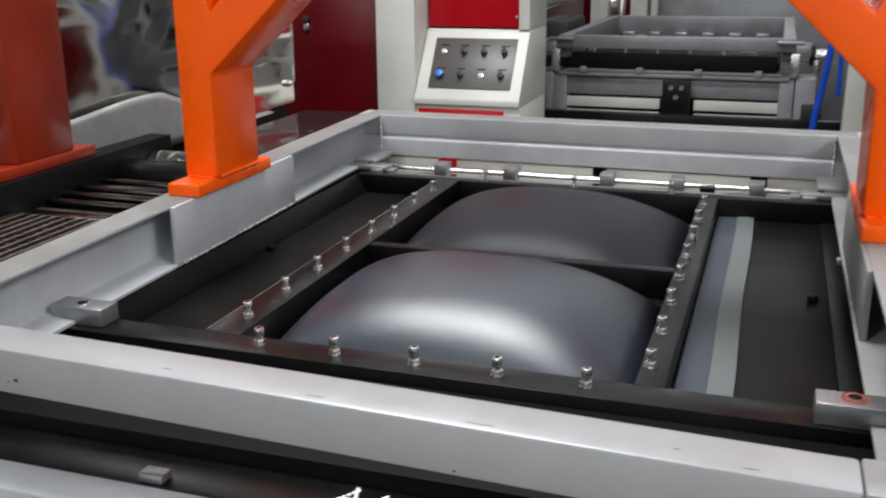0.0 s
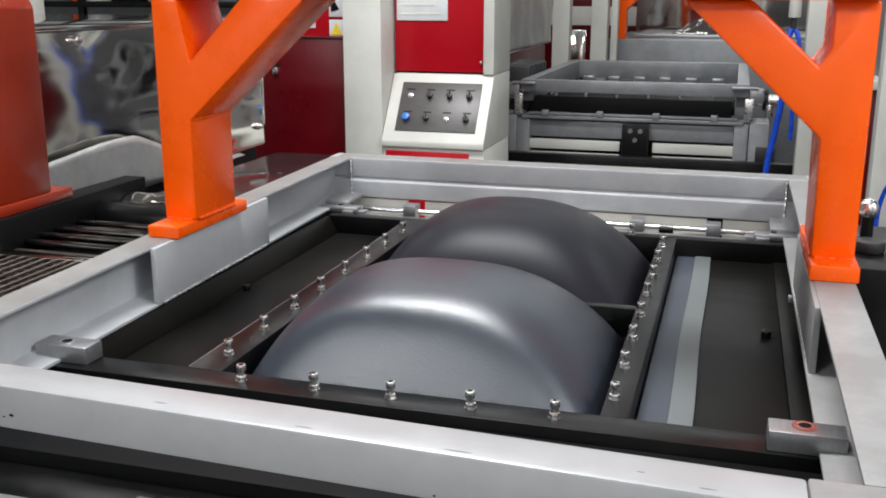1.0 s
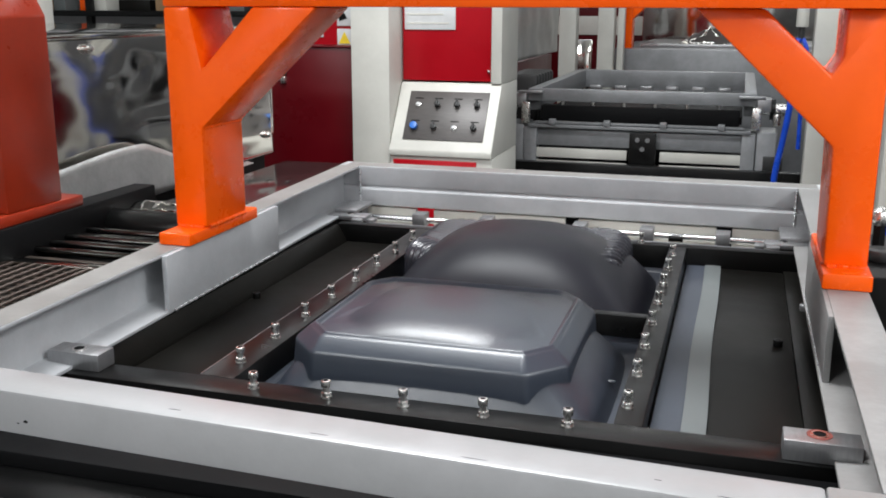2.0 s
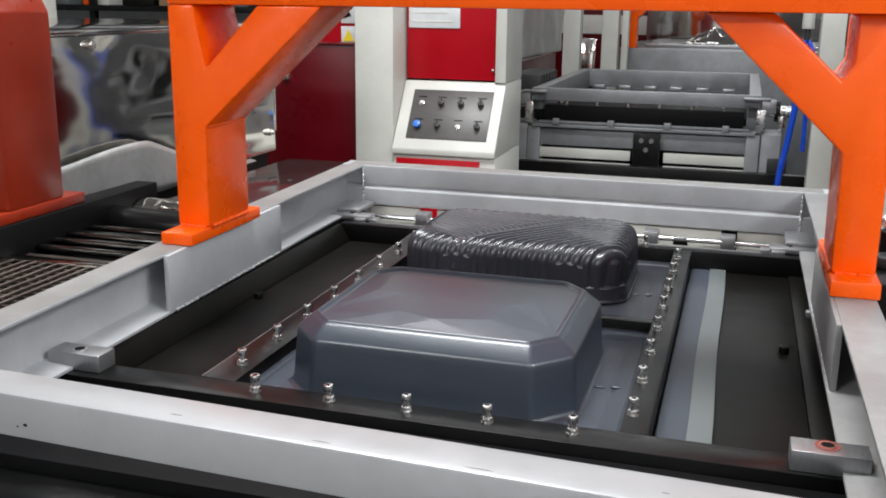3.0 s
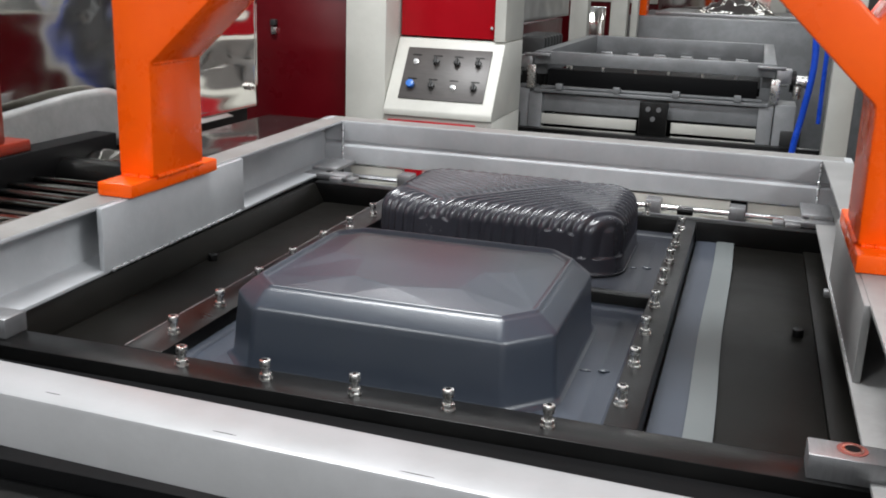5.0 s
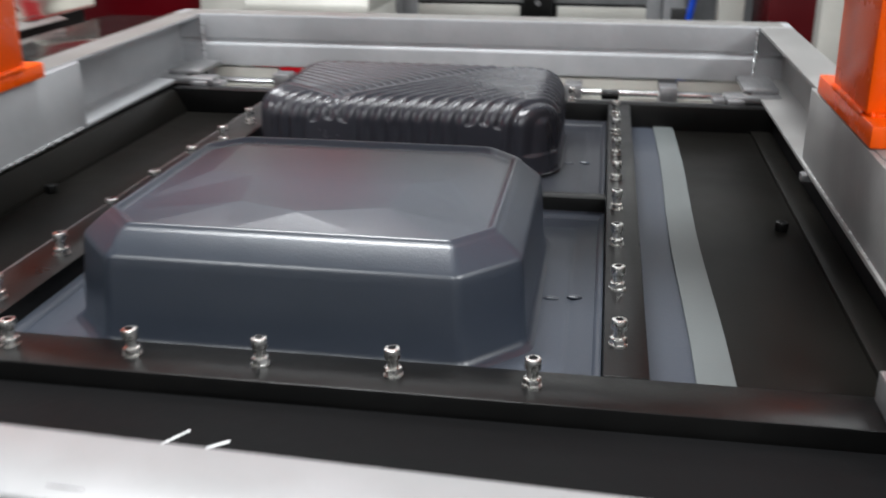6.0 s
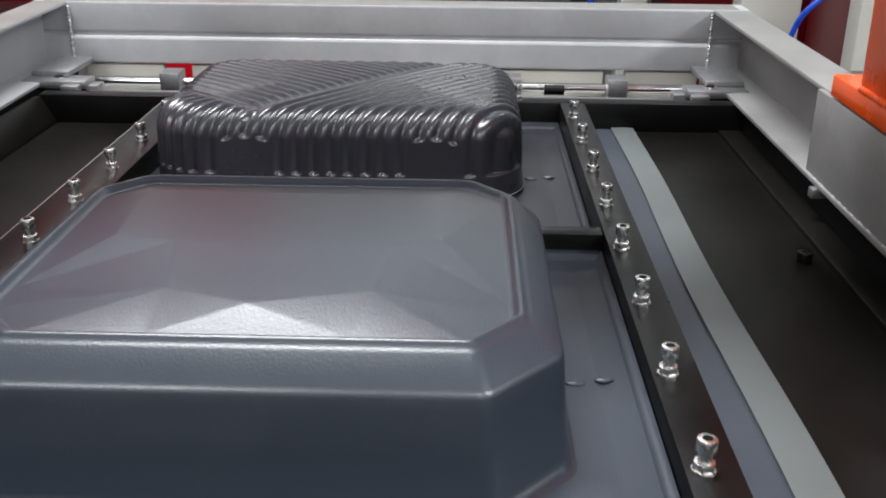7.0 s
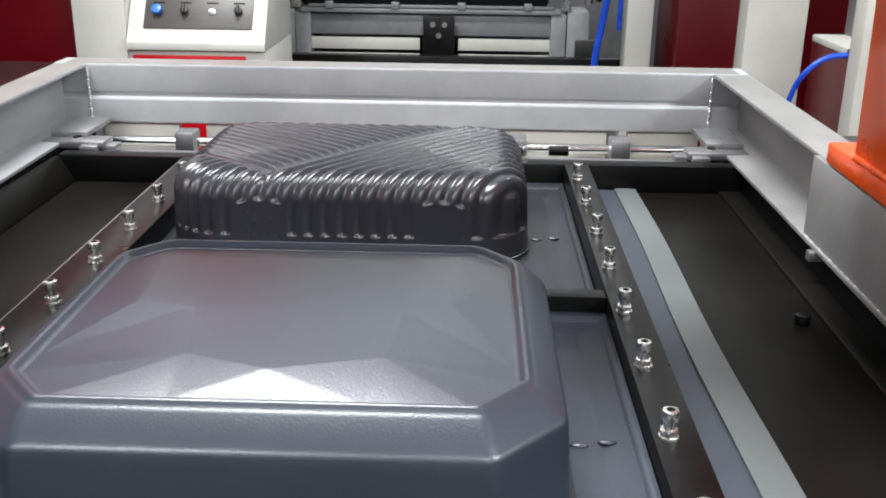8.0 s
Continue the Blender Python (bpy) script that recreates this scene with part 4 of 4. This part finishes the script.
# dark bellows beside it and stainless cover behind the cabinet
bel = thing("bellows", "black rubber bellows beside the rear machine", "bellows")
for i in range(6):
    part("fold", box(-0.80, -0.46, 5.0 + i * 0.10, 5.085 + i * 0.10, -0.10, 0.22, 0.02), RUBBER, bel)
part("bellows_base", box(-0.80, -0.46, 5.0, 5.6, FLOOR, -0.101, 0.004), BLACKDEEP, bel)
oven2 = thing("rear_oven_cover", "buckled stainless oven cover behind the control cabinet", "oven")
verts = []
for j in range(50):
    for i in range(30):
        y, z = 5.0 + 1.6 * j / 49, 0.30 + 0.75 * i / 29
        verts.append((-0.62 + 0.02 * noise.noise((y * 4, z * 5, 4.3)), y, z))
pn = grid_mesh("side_panel", verts, 50, 30, DULLSTEEL, parent=oven2)
md = pn.modifiers.new("thickness", "SOLIDIFY")
md.thickness = 0.004
part("end_panel", box(-1.5, -0.63, 4.99, 5.005, 0.25, 1.05, 0.003), DULLSTEEL, oven2)
part("body", box(-1.5, -0.66, 5.01, 6.58, FLOOR, 0.28, 0.004), DARKRED_SHADOWED, oven2)


def column(x0, x1, y0, y1, z1, label="cream painted square steel column"):
    g = tagged(finish("column", box(x0, x1, y0, y1, FLOOR, z1, 0.006), CREAM), label, "column", "machine columns")
    return g


column(1.205, 1.330, 4.20, 4.33, 2.4)
column(1.450, 1.665, 3.00, 3.12, 2.4)
column(1.440, 1.500, 1.88, 1.96, 2.4, "slim cream painted steel column beside the frame")
column(-0.635, -0.495, 6.75, 6.90, 2.4)
column(-0.350, -0.215, 7.00, 7.15, 2.4)
column(-0.195, -0.140, 7.10, 7.20, 2.4)
column(-3.10, -2.95, 3.2, 3.35, 2.4)

# cylinder, air hose and its unit beside the column
air = thing("air_cylinder", "white air cylinder with blue hose hanging beside the column", "air cylinder")
part("barrel", cyl((1.135, 4.16, 0.56), (1.135, 4.16, 1.10), 0.032, 18, bevel=0.004), CREAM, air)
part("nozzle", cyl((1.135, 4.16, 0.50), (1.135, 4.16, 0.559), 0.016, 12), RUBBER, air)
hose = tube("hose", [(1.125, 4.16, 0.50), (1.105, 4.15, 0.42), (1.110, 4.14, 0.2), (1.085, 4.15, -0.05), (1.06, 4.15, -0.22), (1.05, 4.2, -0.6)], 0.017, BLUE)
hose.parent = air
hose2 = tube("hose", [(1.145, 4.16, 0.50), (1.168, 4.15, 0.44), (1.165, 4.16, 0.30), (1.170, 4.20, -0.1)], 0.012, BLUE)
hose2.parent = air
sidehose = tube("air_hose", [(1.385, 2.24, -0.20), (1.395, 2.22, -0.02), (1.425, 2.20, 0.045), (1.475, 2.20, 0.080), (1.545, 2.20, 0.088)], 0.008, BLUE, label="blue plastic air hose curving to a black fitting", category="hose")
fit_ob = tagged(finish("hose_fitting", cyl((1.53, 2.20, 0.088), (1.60, 2.20, 0.088), 0.020, 12, bevel=0.003), RUBBER), "black push-in hose fitting on a steel box", "fitting")

# right-hand cabinets
rc = thing("side_cabinet", "dark red machine cabinet with cream ledges behind the columns", "cabinet")
part("body", box(1.42, 3.4, 4.05, 4.6, FLOOR, 0.20, 0.006), DARKRED_SHADOWED, rc)
part("ledge", box(1.42, 3.4, 4.00, 4.6, 0.2005, 0.245, 0.004), CREAM, rc)
part("upper_body", box(1.60, 3.4, 4.3, 4.6, 0.246, 1.5, 0.006), GREYSTEEL, rc)
part("window", box(1.75, 2.3, 4.292, 4.2995, 0.36, 0.9, 0.003), STAINLESS, rc)
rc2 = thing("side_cabinet", "dark red machine body with sloping cream ledge beside the frame", "cabinet")
part("body", box(1.69, 3.2, 2.30, 3.0, FLOOR, 0.02, 0.006), DARKRED_SHADOWED, rc2)
part("ledge", box(1.69, 3.2, 2.34, 3.0, 0.0205, 0.045, 0.004), CREAM, rc2)
part("upper_body", box(1.80, 3.2, 2.6, 3.0, 0.0455, 1.2, 0.006), GREYSTEEL, rc2)
# white bench with a black box and a chrome fitting outside the frame
cv = thing("side_bench", "white steel bench with black cover and chrome rail beside the frame", "bench")
part("body", box(1.17, 1.43, 0.1, 1.60, FLOOR, -0.13, 0.006), CREAM, cv)
part("cover", box(1.145, 1.36, 0.74, 1.20, -0.1295, 0.085, 0.006), BLACKSTEEL, cv)
part("chrome_rail", cyl((1.19, 0.1, -0.11), (1.19, 0.73, -0.11), 0.012, 14), RODSTEEL, cv)
part("disc", cyl((1.190, 0.90, 0.0855), (1.190, 0.90, 0.115), 0.036, 28, bevel=0.006), RUBBER, cv)
fg = thing("chrome_fitting", "chrome domed cable fitting on the bench", "fitting", (1.192, 0.985, 0.0855))
part("gland_base", cyl((0, 0, 0), (0, 0, 0.07), 0.016, 6), BLACKSTEEL, fg)
dm = bmesh.new()
bmesh.ops.create_uvsphere(dm, u_segments=24, v_segments=12, radius=1.0, matrix=Matrix.Translation((0, 0, 0.088)) @ Matrix.Diagonal((0.023, 0.023, 0.026, 1)))
part("dome", dm, CHROME, fg, smooth=80)

# ---- things far behind ----
fo = thing("far_gantry", "orange gantry of another machine far behind", "gantry")
part("post", box(-0.185, -0.105, 7.4, 7.6, 0.30, 1.4, 0.005), ORANGE, fo)
part("brace", prism([(-0.104, 0.55), (0.28, 0.92), (0.16, 0.92), (-0.104, 0.68)], "y", 7.4, 7.6, 0.005), ORANGE, fo)
part("base", box(-0.25, 2.0, 7.3, 9.2, FLOOR, 0.2995, 0.006), GREYSTEEL, fo)
part("shelf", box(-0.05, 1.6, 7.65, 9.0, 0.30, 0.33, 0.004), BLOCKSTEEL, fo)
sc = thing("scrap_pile", "crumpled silvery film heap on the far machine", "film heap")
verts = []
for j in range(26):
    for i in range(26):
        u, v = j / 25 - 0.5, i / 25 - 0.5
        verts.append((0.62 + u * 0.7, 8.0 + v * 0.5, 0.332 + 0.16 * max(0.0, 1 - 4.2 * (u * u + v * v)) * (0.6 + 0.6 * noise.noise((u * 9, v * 9, 0.5)))))
pf = grid_mesh("film", verts, 26, 26, STAINLESS, parent=sc)
fp = thing("far_oven", "stainless and cream oven body of the far machine", "oven")
part("body", box(-0.2, 1.9, 9.3, 10.6, FLOOR, 1.6, 0.01), STAINLESS, fp)
part("trim", box(0.9, 1.05, 9.27, 9.299, 0.3, 1.6, 0.004), CREAM, fp)
shelfL = thing("storage_shelf", "dark storage shelf with jumbled cartons and tools", "shelf")
part("board", box(-6.0, -1.7, 4.9, 5.5, 0.58, 0.62, 0.004), BLACKSTEEL, shelfL)
part("board", box(-6.0, -1.7, 4.9, 5.5, 1.02, 1.06, 0.004), BLACKSTEEL, shelfL)
for x in (-5.95, -3.9, -1.8):
    part("upright", box(x, x + 0.05, 4.95, 5.0, FLOOR, 1.8, 0.004), BLACKSTEEL, shelfL)
part("back_panel", box(-6.0, -1.7, 5.51, 5.54, FLOOR, 1.8, 0.004), SILVER_RAW, shelfL)
CARTON = material("brown_carton", (0.30, 0.19, 0.10), 0.8, 0, (0.22, 0.14, 0.075), 6, 0.6, random_var=0.3)
rng = random.Random(9)
x = -5.9
while x < -1.9:
    w = rng.uniform(0.08, 0.26)
    h = rng.uniform(0.07, 0.24)
    mat = rng.choice((CARTON, CARTON, STRIP, ORANGE, BLACKPANEL, CREAM))
    ob = finish("carton", box(-w / 2, w / 2, -0.12, 0.12, 0, h, 0.006), mat)
    ob.matrix_basis = pose(x + w / 2, 5.15 + rng.uniform(-0.05, 0.05), 0.6205, 0, 0, rng.uniform(-9, 9))
    tagged(ob, "small carton or tool box on the dark shelf", "box", "shelf boxes")
    x += w + rng.uniform(0.03, 0.12)
for bx0, bx1, by0, by1, bz, mat, lab in ((-5.5, -2.0, 6.5, 8.5, 1.5, RED, "large crimson machine body far behind"), (2.2, 5.0, 6.0, 8.0, 1.7, GREYSTEEL, "large grey machine body far behind"), (-1.4, -0.1, 9.5, 11.5, 1.9, DARKRED_SHADOWED, "dark red machine body far behind")):
    g = thing("far_machine", lab, "machine")
    part("body", box(bx0, bx1, by0, by1, FLOOR, bz, 0.01), mat, g)
    part("band", box(bx0 + 0.1, bx1 - 0.1, by0 - 0.02, by0 - 0.001, 0.35, 0.55, 0.004), CREAM, g)
    part("door", box(bx0 + 0.3, (bx0 + bx1) / 2, by0 - 0.015, by0 - 0.001, -0.7, 0.3, 0.004), STAINLESS, g)


def motions():
    """The sheets blow up, the moulds come up under them, and the sheets settle on the moulds."""
    for ob in (bubble_near, bubble_far):
        c = ob.location.copy()
        walk(ob, [(t, pose(c.x, c.y, c.z + d)) for t, d in ((0.0, 0.0), (1.5, 0.0), (1.7, -0.004), (2.0, -0.05), (2.3, -0.16), (2.6, -0.28), (8.0, -0.28))])
    walk(crown_near, [(t, pose(0, 0, d)) for t, d in ((0.0, -0.092), (0.2, -0.050), (0.4, -0.027), (0.6, -0.015), (0.8, -0.008), (1.0, -0.004), (1.5, 0.0), (8.0, 0.0))])
    walk(crown_far, [(t, pose(0, 0, d)) for t, d in ((0.0, -0.115), (0.2, -0.065), (0.4, -0.036), (0.6, -0.022), (0.8, -0.014), (1.0, -0.009), (1.5, 0.0), (8.0, 0.0))])
    for sheet in (sheet_near, sheet_far):
        walk(sheet, [(t, pose(0, 0, d)) for t, d in ((0.0, -0.045), (1.7, -0.045), (2.0, -0.03), (2.4, 0.0), (8.0, 0.0))])
    walk(shell_near, [(t, pose(0, 0, d)) for t, d in ((0.0, -0.26), (0.4, -0.18), (0.8, -0.14), (1.0, -0.13), (1.5, -0.12), (1.7, -0.10), (2.0, -0.03), (2.3, 0.0), (8.0, 0.0))])
    walk(shell_far, [(t, pose(0, 0, d)) for t, d in ((0.0, -0.28), (0.4, -0.20), (0.8, -0.15), (1.0, -0.14), (1.5, -0.13), (1.7, -0.11), (2.0, -0.035), (2.3, 0.0), (8.0, 0.0))])


motions()
